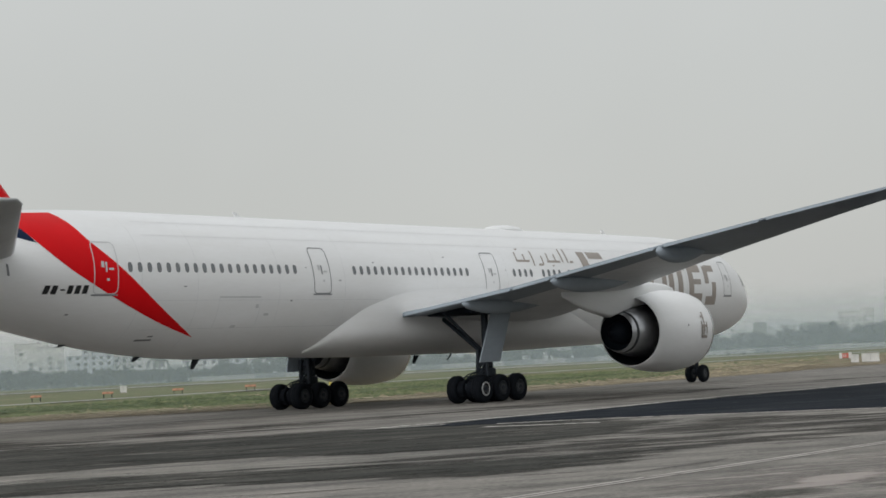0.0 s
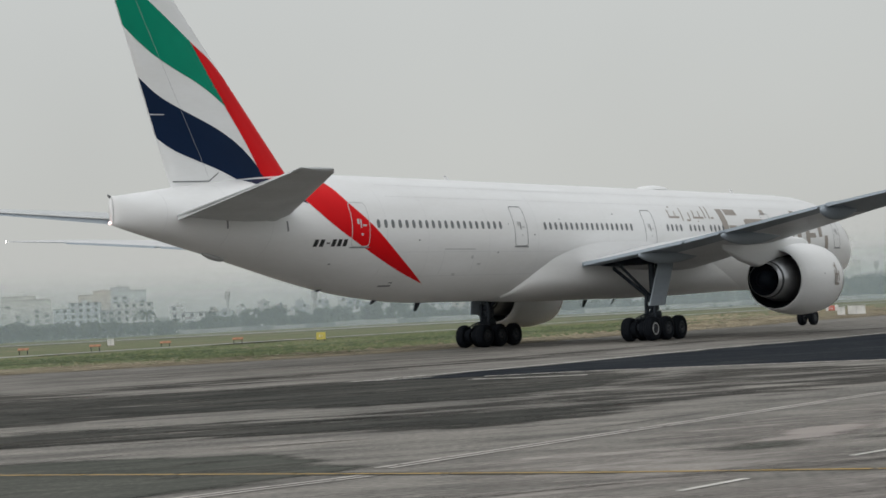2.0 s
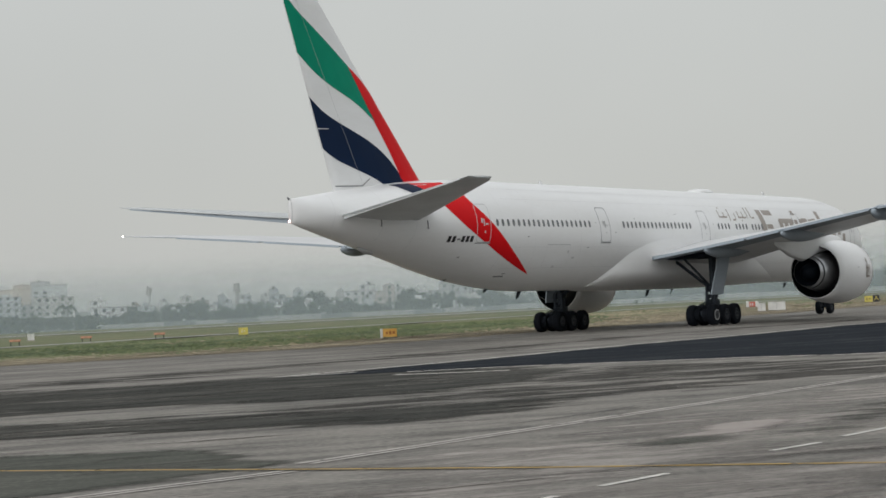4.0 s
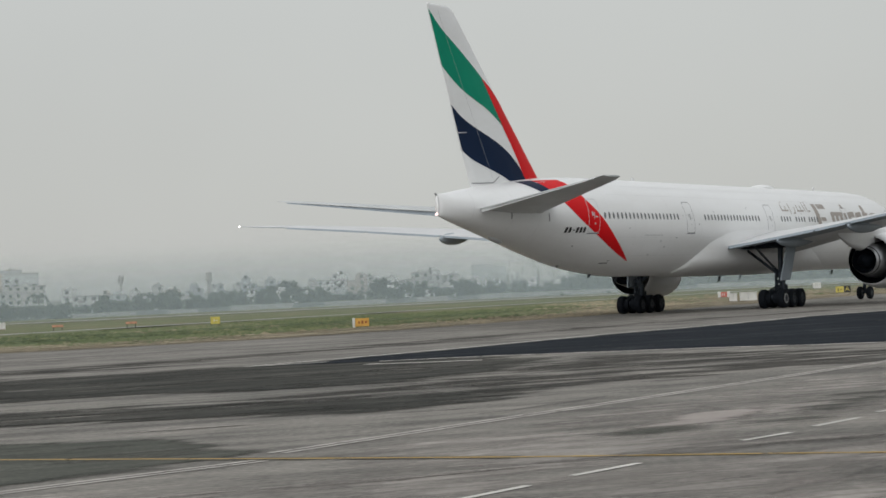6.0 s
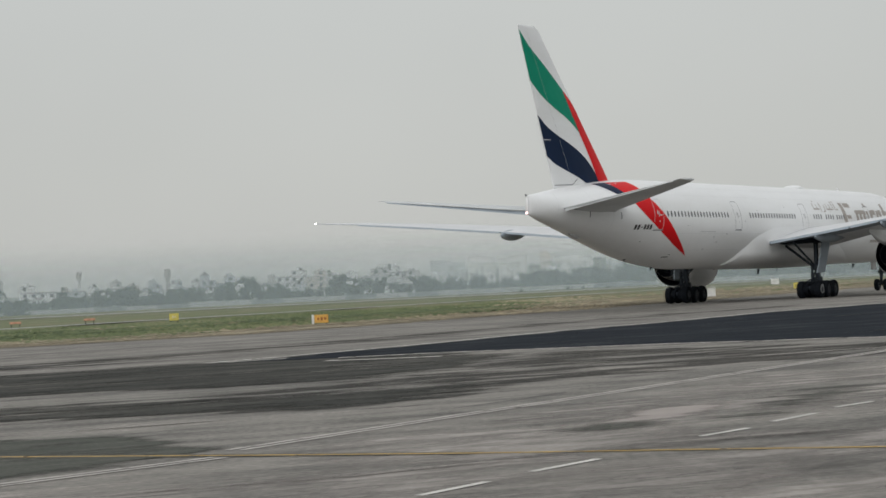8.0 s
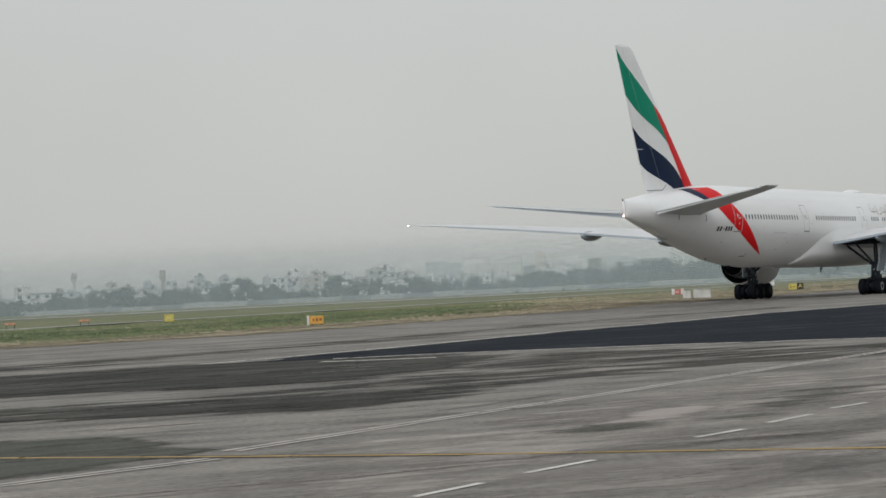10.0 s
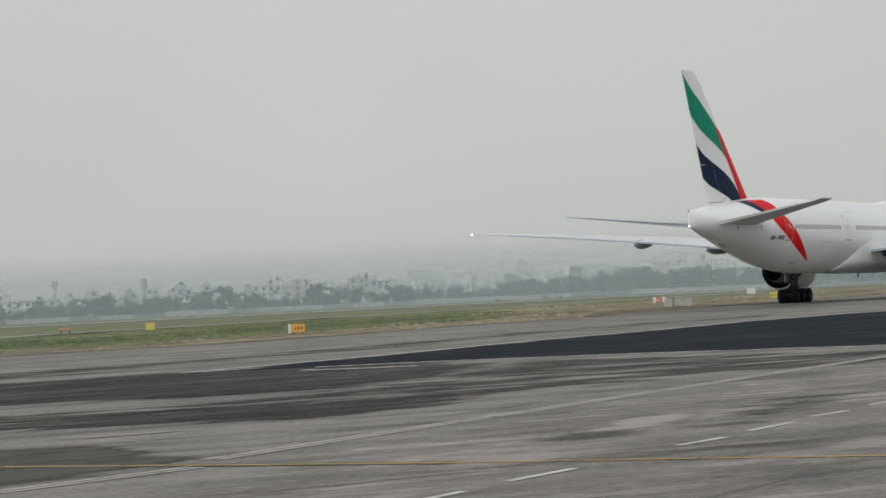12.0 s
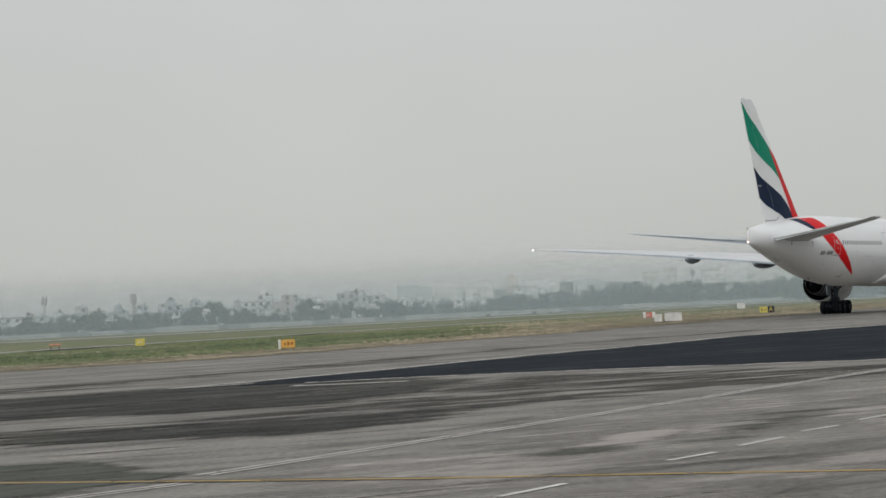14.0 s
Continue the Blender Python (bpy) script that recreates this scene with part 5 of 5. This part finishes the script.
e = board_sign("taxiway_sign", "yellow and black taxiway sign lettered A", 46.1, 237, 0.95, 0.72, 0.16, YELLOW, [(-0.2, 0.36, 0.1, 0.3), (0.15, 0.36, 0.22, 0.08)], DARK, -8)
bm = bmesh.new()
box_bm(bm, 0.52, 1.28, -0.1, 0.1, 0.14, 0.94, 0.02)
blk = part("location_panel", bm, DARK, e, "black location panel", False)
cu = bpy.data.curves.new("letter", "FONT")
cu.body, cu.size, cu.align_x, cu.align_y, cu.extrude = "A", 0.75, "CENTER", "CENTER", 0.004
cu.materials.append(YELLOW)
tx = new("letter", cu)
tx.parent = blk
tx.matrix_basis = pose(0.9, -0.106, 0.54, 90, 0, 0)
tagged(tx, "yellow letter A")


def white_cabinet(x, y, w, hgt, d, turn, label):
    e = tagged(new("field_cabinet"), label, "cabinet", "white field cabinets")
    bm = bmesh.new()
    box_bm(bm, -w / 2, w / 2, -d / 2, d / 2, 0.06, hgt, 0.025)
    part("body", bm, PALE, e, "", False)
    bm = bmesh.new()
    box_bm(bm, -w / 2 - 0.04, w / 2 + 0.04, -d / 2 - 0.04, d / 2 + 0.04, hgt, hgt + 0.05, 0.01)
    part("lid", bm, PALE, e, "", False)
    bm = bmesh.new()
    box_bm(bm, -w / 2 - 0.06, w / 2 + 0.06, -d / 2 - 0.06, d / 2 + 0.06, -0.1, 0.06, 0.01)
    part("plinth", bm, LIGHTPAVE, e, "concrete plinth", False)
    bm = bmesh.new()
    box_bm(bm, -0.01, 0.01, -d / 2 - 0.006, -d / 2, 0.12, hgt - 0.06)
    part("door_seam", bm, OUTLINE, e, "", False)
    e.matrix_basis = pose(x, y, 0.03, 0, 0, turn)


white_cabinet(27.55, 196, 0.78, 0.78, 0.5, -8, "white weathered field cabinet beside a wider one")
white_cabinet(29.0, 195.6, 1.7, 0.84, 0.5, -8, "wide white weathered field cabinet in grass")
white_cabinet(70.5, 385, 1.6, 1.1, 0.8, -8, "pale far field cabinet")
white_cabinet(-69, 300, 1.0, 0.95, 0.6, 12, "small white field box in grass")

# ---- boundary wall ----
WALL = mat("whitewashed_wall", (0.46, 0.46, 0.44), 0.85, vary=0.1, scale=0.12, fine=1.5, bump=0.1)
DARKWALL = mat("dark_wall", (0.26, 0.27, 0.27), 0.9, vary=0.1, scale=0.2)
boundary = tagged(new("boundary_wall"), "long pale boundary wall before trees", "wall", kind="structure")
rngb = random.Random(3)


def polar(az, dist):
    return -dist * math.sin(radians(az)), dist * math.cos(radians(az))


az = 11.0
while az > -15:
    step = 0.9
    (x0, y0), (x1, y1) = polar(az, 835 if az > -1 else 835 + 14 * (-1 - az)), polar(az - step, 835 if az > -1 else 835 + 14 * (-1 - az + step))
    ln = math.dist((x0, y0), (x1, y1))
    bm = bmesh.new()
    box_bm(bm, -ln / 2, ln / 2, -0.15, 0.15, -0.1, 1.9 + rngb.uniform(-0.3, 0.3))
    box_bm(bm, -ln / 2, -ln / 2 + 0.5, -0.3, 0.3, -0.1, 2.2)
    w = part("wall_bay", bm, DARKWALL if rngb.random() < 0.28 else WALL, boundary, "", False)
    w.matrix_basis = pose((x0 + x1) / 2, (y0 + y1) / 2, 0, 0, 0, math.degrees(math.atan2(y1 - y0, x1 - x0)))
    az -= step

# ---- houses beyond the wall ----
PLASTER = [mat("pale_plaster", c, 0.85, vary=0.08, scale=0.15, fine=1.2) for c in ((0.78, 0.77, 0.75), (0.66, 0.65, 0.62), (0.64, 0.58, 0.52), (0.58, 0.61, 0.63), (0.82, 0.82, 0.81))]
PANE = mat("dark_window_pane", (0.05, 0.06, 0.07), 0.3, vary=0.1)
SLAB = mat("stained_concrete", (0.42, 0.41, 0.39), 0.9, vary=0.12, scale=0.3)


def box_mesh(name, sx, sy, sz, material):
    bm = bmesh.new()
    box_bm(bm, -sx / 2, sx / 2, -sy / 2, sy / 2, 0, sz)
    return bm_mesh(name, bm, material)


WINDOW_MESH = box_mesh("window", 1.5, 0.12, 1.4, PANE)
BALC_MESH = box_mesh("balcony", 3.2, 1.1, 1.0, SLAB)


def belt_far(a):
    """How much further off the belt stands along its eastern stretch."""
    return float(np.interp(-a, [0, 2.5, 6, 8, 16], [1.0, 1.24, 1.24, 1.15, 1.15]))


def house(az0, az1, el, dist, seed, far=False):
    r = random.Random(seed)
    (x0, y0), (x1, y1) = polar(az0, dist), polar(az1, dist)
    w = math.dist((x0, y0), (x1, y1))
    top = dist * math.tan(radians(el)) + EYE[2]
    floors = max(1, round(top / 3.2))
    fh = top / floors
    dep = r.uniform(9, 14)
    plaster = r.choice(PLASTER)
    e = tagged(new("apartment_house"), ("large pale apartment block far off in haze" if far else r.choice(("white", "pale", "grey")) + " flat-roofed house of %s storeys in haze" % ("one", "two", "three", "four", "five", "six", "seven", "eight", "nine")[min(8, floors - 1)]), "building", "houses beyond the wall")
    # stepped body: main block, set-back top floor, stair head
    bm = bmesh.new()
    cut = r.uniform(0.35, 0.8) * w
    side = r.choice((-1, 1))
    box_bm(bm, -w / 2, w / 2, -dep / 2, dep / 2, -0.2, top - fh)
    xa, xb = sorted((side * w / 2, side * (w / 2 - cut)))
    box_bm(bm, xa, xb, -dep / 2 + 0.3, dep / 2 - 0.3, top - fh, top - 0.6)
    part("wall", bm, plaster, e, "", False)
    bm = bmesh.new()
    box_bm(bm, -w / 2 - 0.35, w / 2 + 0.35, -dep / 2 - 0.5, dep / 2 + 0.4, top - fh - 0.2, top - fh + 0.003)
    box_bm(bm, xa - 0.3, xb + 0.3, -dep / 2 - 0.1, dep / 2, top - 0.6, top - 0.35)
    part("roof", bm, SLAB, e, "flat concrete roof slab", False)
    bm = bmesh.new()
    xs_ = (xa + xb) / 2
    box_bm(bm, xs_ - 1.4, xs_ + 1.4, -1.5, 1.5, top - 0.35, top + r.uniform(0.2, 1.3))
    part("stair_head", bm, plaster, e, "", False)
    bm = bmesh.new()
    tx_ = xs_ + r.uniform(-0.3, 0.3) * (xb - xa)
    bmesh.ops.create_cone(bm, cap_ends=True, segments=12, radius1=0.7, radius2=0.6, depth=1.4, matrix=Matrix.Translation((tx_, -2, top + 0.35)))
    part("water_tank", bm, DARK if r.random() < 0.5 else PALE, e)
    if not far:
        for f in range(floors):
            n = max(1, int(w / 3.4))
            for i in range(n):
                x = -w / 2 + (i + 0.5) * w / n
                if f == floors - 1 and not (xa + 1 < x < xb - 1):
                    continue
                if r.random() < 0.12:
                    continue
                ww = part_mesh("window", WINDOW_MESH, e)
                ww.location = (x, -dep / 2 - (0.02 if f < floors - 1 else -0.28), f * fh + 1.0)
            if f < floors - 1:
                bm = bmesh.new()
                box_bm(bm, -w / 2 - 0.1, w / 2 + 0.1, -dep / 2 - 0.35, -dep / 2, f * fh + 2.7, f * fh + 2.85)
                part("sunshade", bm, SLAB, e, "", False)
                if f and r.random() < 0.7:
                    b = part_mesh("balcony", BALC_MESH, e)
                    b.location = (r.uniform(-0.3, 0.3) * w, -dep / 2 - 0.5, f * fh)
    else:
        nf, n = max(2, int(top / 4.5)), max(3, int(w / 6))
        for f in range(nf):
            for i in range(n):
                if r.random() < 0.5:
                    ww = part_mesh("window", WINDOW_MESH, e)
                    ww.location, ww.scale = (-w / 2 + (i + 0.5) * w / n, -dep / 2 - 0.05, top * (f + 0.3) / nf * 0.8), (2, 1, 1.5)
    e.matrix_basis = pose((x0 + x1) / 2, (y0 + y1) / 2, 0, 0, 0, math.degrees(math.atan2(y1 - y0, x1 - x0)) + r.uniform(-10, 10))


NEAR = [(14.5, 13.2, 0.93, 980), (13.2, 11.7, 0.86, 990), (11.25, 10.25, 0.70, 900), (9.9, 9.3, 0.50, 920), (8.85, 8.4, 0.71, 960), (8.3, 7.8, 0.58, 950), (7.75, 7.4, 0.69, 950), (7.2, 6.9, 0.60, 960), (6.6, 6.2, 0.62, 960),
        (6.14, 5.7, 0.80, 950), (5.7, 5.2, 0.74, 960), (4.36, 4.0, 0.66, 950), (3.95, 3.1, 0.80, 970), (3.1, 2.55, 0.76, 960), (2.4, 1.9, 0.62, 960), (1.5, 0.75, 0.75, 950), (0.75, 0.3, 0.79, 965), (0.25, -0.5, 0.64, 960),
        (4.65, 4.25, 0.33, 880), (8.1, 7.6, 0.34, 880), (3.0, 2.6, 0.20, 870), (1.45, 1.1, 0.16, 862), (0.9, 0.5, 0.14, 862), (-2.6, -3.2, 0.52, 980), (-3.9, -4.4, 0.55, 990), (-4.5, -4.9, 0.62, 1000), (6.0, 5.5, 0.36, 880), (-0.9, -1.6, 0.42, 940), (9.0, 8.6, 0.36, 870), (-1.8, -2.4, 0.40, 950), (10.2, 9.9, 0.55, 940), (9.3, 8.9, 0.6, 985), (6.9, 6.6, 0.66, 985), (5.2, 4.9, 0.6, 985), (2.55, 2.35, 0.7, 985), (1.9, 1.5, 0.66, 985), (-0.5, -0.9, 0.5, 985), (7.4, 7.2, 0.5, 900), (3.6, 3.2, 0.42, 900), (2.2, 1.7, 0.34, 890), (5.1, 4.7, 0.42, 890), (0.4, -0.1, 0.34, 890)]
for i, (a0, a1, el, far_) in enumerate(NEAR):
    house(a0, a1, el, far_ * belt_far(a0), 100 + i)
for i, b in enumerate([(15.95, 14.6, 1.18, 1500), (13.8, 12.9, 1.24, 1520), (12.9, 11.9, 1.32, 1520), (-0.5, -1.5, 0.88, 2300), (-1.6, -2.4, 0.96, 2350), (-2.5, -3.3, 0.93, 2300), (-3.7, -4.0, 1.02, 2350), (-4.1, -5.2, 0.86, 2400), (-7.6, -8.6, 1.0, 2300), (-9.3, -10.0, 0.95, 2300), (-5.6, -6.6, 0.8, 2300), (-10.6, -11.8, 0.9, 2300)]):
    house(*b, 200 + i, True)


def mast(az_, dist, top, tank):
    e = tagged(new("antenna_mast" if not tank else "water_tower"), "slim mast with a bulky head above roofs in haze" if not tank else "concrete water tower head above roofs in haze", "tower")
    x, y = polar(az_, dist)
    bm = bmesh.new()
    if tank:
        tube_bm(bm, (0, 0, 0), (0, 0, top - 4.5), 1.1, 0.9)
    else:
        for a in (0, 120, 240):
            c, s_ = math.cos(radians(a)), math.sin(radians(a))
            tube_bm(bm, (c * 0.9, s_ * 0.9, 0), (c * 0.35, s_ * 0.35, top - 1), 0.12, n=6)
        for k in range(8):
            z0, z1 = top * k / 9, top * (k + 1) / 9
            tube_bm(bm, (0.7, 0, z0), (-0.5, 0.5, z1), 0.07, n=5)
            tube_bm(bm, (-0.6, 0.5, z0), (0.5, -0.5, z1), 0.07, n=5)
    part("shaft", bm, SLAB, e)
    if tank:
        for k, z in enumerate((top - 4.6, top - 3.2, top - 1.8)):
            bm = bmesh.new()
            tube_bm(bm, (0, 0, z), (0, 0, z + 1.2), 1.75 - 0.15 * k, 1.75 - 0.15 * k, 16)
            part("tank_ring", bm, SLAB, e)
    else:
        for k in range(6):
            a = radians(60 * k)
            bm = bmesh.new()
            box_bm(bm, -0.25, 0.25, -0.15, 0.15, -1.4, 1.4, 0.05, Matrix.Translation((1.1 * math.cos(a), 1.1 * math.sin(a), top - 1.8 - (k % 2) * 1.5)))
            part("antenna_panel", bm, SLAB, e, "", False)
    e.matrix_basis = pose(x, y, -0.1)


mast(9.58, 930, 930 * math.tan(radians(1.07)) + 1.9, False)
mast(7.08, 930, 930 * math.tan(radians(1.04)) + 1.9, True)
mast(-9.05, 1100, 1100 * math.tan(radians(0.98)) + 1.9, False)

# ---- trees ----
LEAF = [mat("leaf_green", c, 0.8, vary=0.2, scale=0.4, fine=4) for c in ((0.035, 0.055, 0.022), (0.045, 0.06, 0.03), (0.03, 0.05, 0.03))]
BARK = mat("bark", (0.10, 0.085, 0.07), 0.9, vary=0.15, scale=2)


def tree_proto(seed, palm=False):
    r = random.Random(seed)
    e = tagged(new("tree"), "tall palm tree in haze" if palm else "broad dark green tree in haze", "tree", "trees along the wall")
    bm = bmesh.new()
    hgt = 0.62 if palm else 0.4
    lean = r.uniform(-0.05, 0.05)
    tube_bm(bm, (0, 0, -0.02), (lean, 0, hgt), 0.035, 0.018, 8)
    limbs = []
    if not palm:
        for k in range(6):
            a, t = r.uniform(0, 6.28), r.uniform(0.15, 0.34)
            p = Vector((lean + t * math.cos(a), t * math.sin(a), hgt + r.uniform(0.05, 0.35)))
            tube_bm(bm, (lean, 0, hgt * r.uniform(0.6, 1)), p, 0.016, 0.006, 6)
            limbs.append(p)
    part("trunk", bm, BARK, e)
    v, f = [], []

    def leaf(c, size):
        a, b = Vector((r.gauss(0, 1), r.gauss(0, 1), r.gauss(0, 1))).normalized(), Vector((r.gauss(0, 1), r.gauss(0, 1), r.gauss(0, 1))).normalized()
        b = (b - a * a.dot(b)).normalized()
        n = len(v)
        v.extend([c + a * size, c + b * size * 0.6, c - a * size, c - b * size * 0.6])
        f.append((n, n + 1, n + 2, n + 3))
    if palm:
        for k in range(14):
            a = 6.28 * k / 14 + r.uniform(-0.2, 0.2)
            drop = r.uniform(0.1, 0.35)
            for q in range(9):
                u = (q + 1) / 9 * 0.3
                c = Vector((lean + u * math.cos(a), u * math.sin(a), hgt + 0.12 * math.sin(u / 0.3 * 2.4) - drop * (u / 0.3) ** 2 * 0.8))
                leaf(c, 0.045)
                leaf(c, 0.035)
    else:
        clumps = limbs + [Vector((lean + r.gauss(0, 0.16), r.gauss(0, 0.16), r.uniform(0.2, 0.88))) for _ in range(13)]
        for c in clumps:
            rad = r.uniform(0.10, 0.19)
            for q in range(70):
                d = Vector((r.gauss(0, 1), r.gauss(0, 1), r.gauss(0, 0.8))).normalized() * rad * r.uniform(0.45, 1.05)
                leaf(c + d, r.uniform(0.035, 0.065))
    me = bpy.data.meshes.new("crown")
    me.from_pydata([tuple(p) for p in v], [], f)
    me.materials.append(r.choice(LEAF))
    part_mesh("crown", me, e)
    return e


PROTO = [tree_proto(40 + k) for k in range(6)] + [tree_proto(60, True), tree_proto(61, True)]


rt = random.Random(11)


def plant(k, az_, dist, hgt):
    x, y = polar(az_, dist)
    m = pose(x, y, -0.08, 0, 0, rt.uniform(0, 360))
    t = copy_thing(PROTO[k], m)
    t.scale = (hgt * rt.uniform(0.85, 1.25), hgt * rt.uniform(0.85, 1.25), hgt)


BELT = [(16.5, 0.40), (14, 0.36), (11.5, 0.30), (10.3, 0.42), (9.4, 0.50), (8.8, 0.56), (7.5, 0.42), (6.3, 0.40), (5.2, 0.55), (4.8, 0.66), (4.3, 0.42), (3, 0.30), (2, 0.50), (1.5, 0.52), (0.6, 0.36), (-0.5, 0.48), (-1.5, 0.42), (-2.1, 0.32), (-3, 0.36), (-3.7, 0.5), (-4.3, 0.42), (-5.0, 0.56), (-5.4, 0.44), (-6.2, 0.58), (-7, 0.62), (-8.6, 0.64), (-9.4, 0.50), (-10.2, 0.54), (-13, 0.62), (-16, 0.66)]
az = 17.0
while az > -16.5:
    top = float(np.interp(-az, [-b[0] for b in BELT], [b[1] for b in BELT]))
    for layer, dist in ((0, 858), (1, 895), (2, 930)):
        el = top * (0.6 + 0.2 * layer if az < 11 else 0.8 + 0.12 * layer) + rt.uniform(-0.10, 0.08)
        d = (dist + rt.uniform(-8, 8)) * belt_far(az)
        plant(rt.randrange(6) if rt.random() < 0.95 else rt.randrange(6, 8), az + rt.uniform(-0.12, 0.12), d, max(3.0, d * math.tan(radians(max(0.06, el))) + EYE[2]))
    az -= 0.42
for az_, el in ((10.05, 0.72), (9.95, 0.68), (4.88, 0.82), (4.75, 0.72), (2.15, 0.66), (11.9, 0.86), (1.85, 0.6), (-3.72, 0.66), (-5.02, 0.68), (-4.0, 0.5), (6.9, 0.62), (8.6, 0.6), (-9.1, 0.7), (-6.0, 0.5)):
    plant(rt.choice((6, 7, 1)), az_, 925 * belt_far(az_), 925 * belt_far(az_) * math.tan(radians(el)) + 1.9)
for k, p in enumerate(PROTO):
    x, y = polar(15.2 - 3.6 * k, 868 * belt_far(15.2 - 3.6 * k))
    p.matrix_basis = pose(x, y, -0.08) @ Matrix.Diagonal((6.5, 6.5, 6.5, 1))
# small bushes on the far field
for az_, d, hgt in ((-4.45, 640, 1.3), (-4.9, 660, 1.0), (-3.1, 680, 1.2), (-5.6, 680, 1.1), (-1.35, 600, 0.8)):
    plant(rt.randrange(6), az_, d, hgt)

# undergrowth that closes the belt down to the ground
rv, rf = [], []
for k in range(15000):
    a = rt.uniform(-17, 17.5)
    top = float(np.interp(-a, [-b[0] for b in BELT], [b[1] for b in BELT])) * (1.0 if a > 11 else 0.65) + 0.07 * noise.noise(Vector((a * 2.2, 0, 0)))
    d = rt.uniform(850, 905) * belt_far(a)
    x, y = polar(a, d)
    z = rt.random() ** 0.8 * max(1.5, d * math.tan(radians(top)) + 1.0)
    c = Vector((x, y, z))
    p, q = (Vector((rt.gauss(0, 1), rt.gauss(0, 1), rt.gauss(0, 1))).normalized() * rt.uniform(0.5, 1.1) for _ in range(2))
    n = len(rv)
    rv += [tuple(c + p), tuple(c + q), tuple(c - p), tuple(c - q)]
    rf.append((n, n + 1, n + 2, n + 3))
me = bpy.data.meshes.new("undergrowth")
me.from_pydata(rv, [], rf)
me.materials.append(LEAF[1])
tagged(new("undergrowth", me), "dense dark undergrowth between trees in haze", "shrubs", kind="stuff")

# far ridge in the haze
rv, rf = [], []
for i in range(61):
    a = 20 - 40 * i / 60
    x, y = polar(a, 3300)
    el = 0.42 + 0.38 * max(0, 1 - abs(a + 5.5) / 7) + 0.06 * noise.noise(Vector((a * 0.7, 0, 0))) + 0.03 * noise.noise(Vector((a * 3, 1, 0)))
    rv += [(x, y, -1), (x * 1.02, y * 1.02, 3300 * math.tan(radians(el))), (x * 1.1, y * 1.1, -1)]
for i in range(60):
    for j in range(2):
        rf.append((i * 3 + j, i * 3 + j + 1, i * 3 + j + 4, i * 3 + j + 3))
tagged(new("far_ridge", mesh_from("far_ridge", rv, rf, LEAF[0])), "low wooded ridge far off in haze", kind="structure")


def motions():
    walk(plane, [(t, pose(x, y, 0, 0, 0, h)) for t, x, y, h in TAXI])
    # wheels roll with the way travelled
    way = [0.0]
    for a, b in zip(TAXI, TAXI[1:]):
        way.append(way[-1] + math.dist(a[1:3], b[1:3]))
    times = [k / 10 for k in range(141)]
    run = np.interp(times, [r[0] for r in TAXI], way)
    for w, x, y, r in WHEELS:
        walk(w, [(t, pose(x, y, r, 0, math.degrees(d / r), 0)) for t, d in zip(times, run)])


motions()
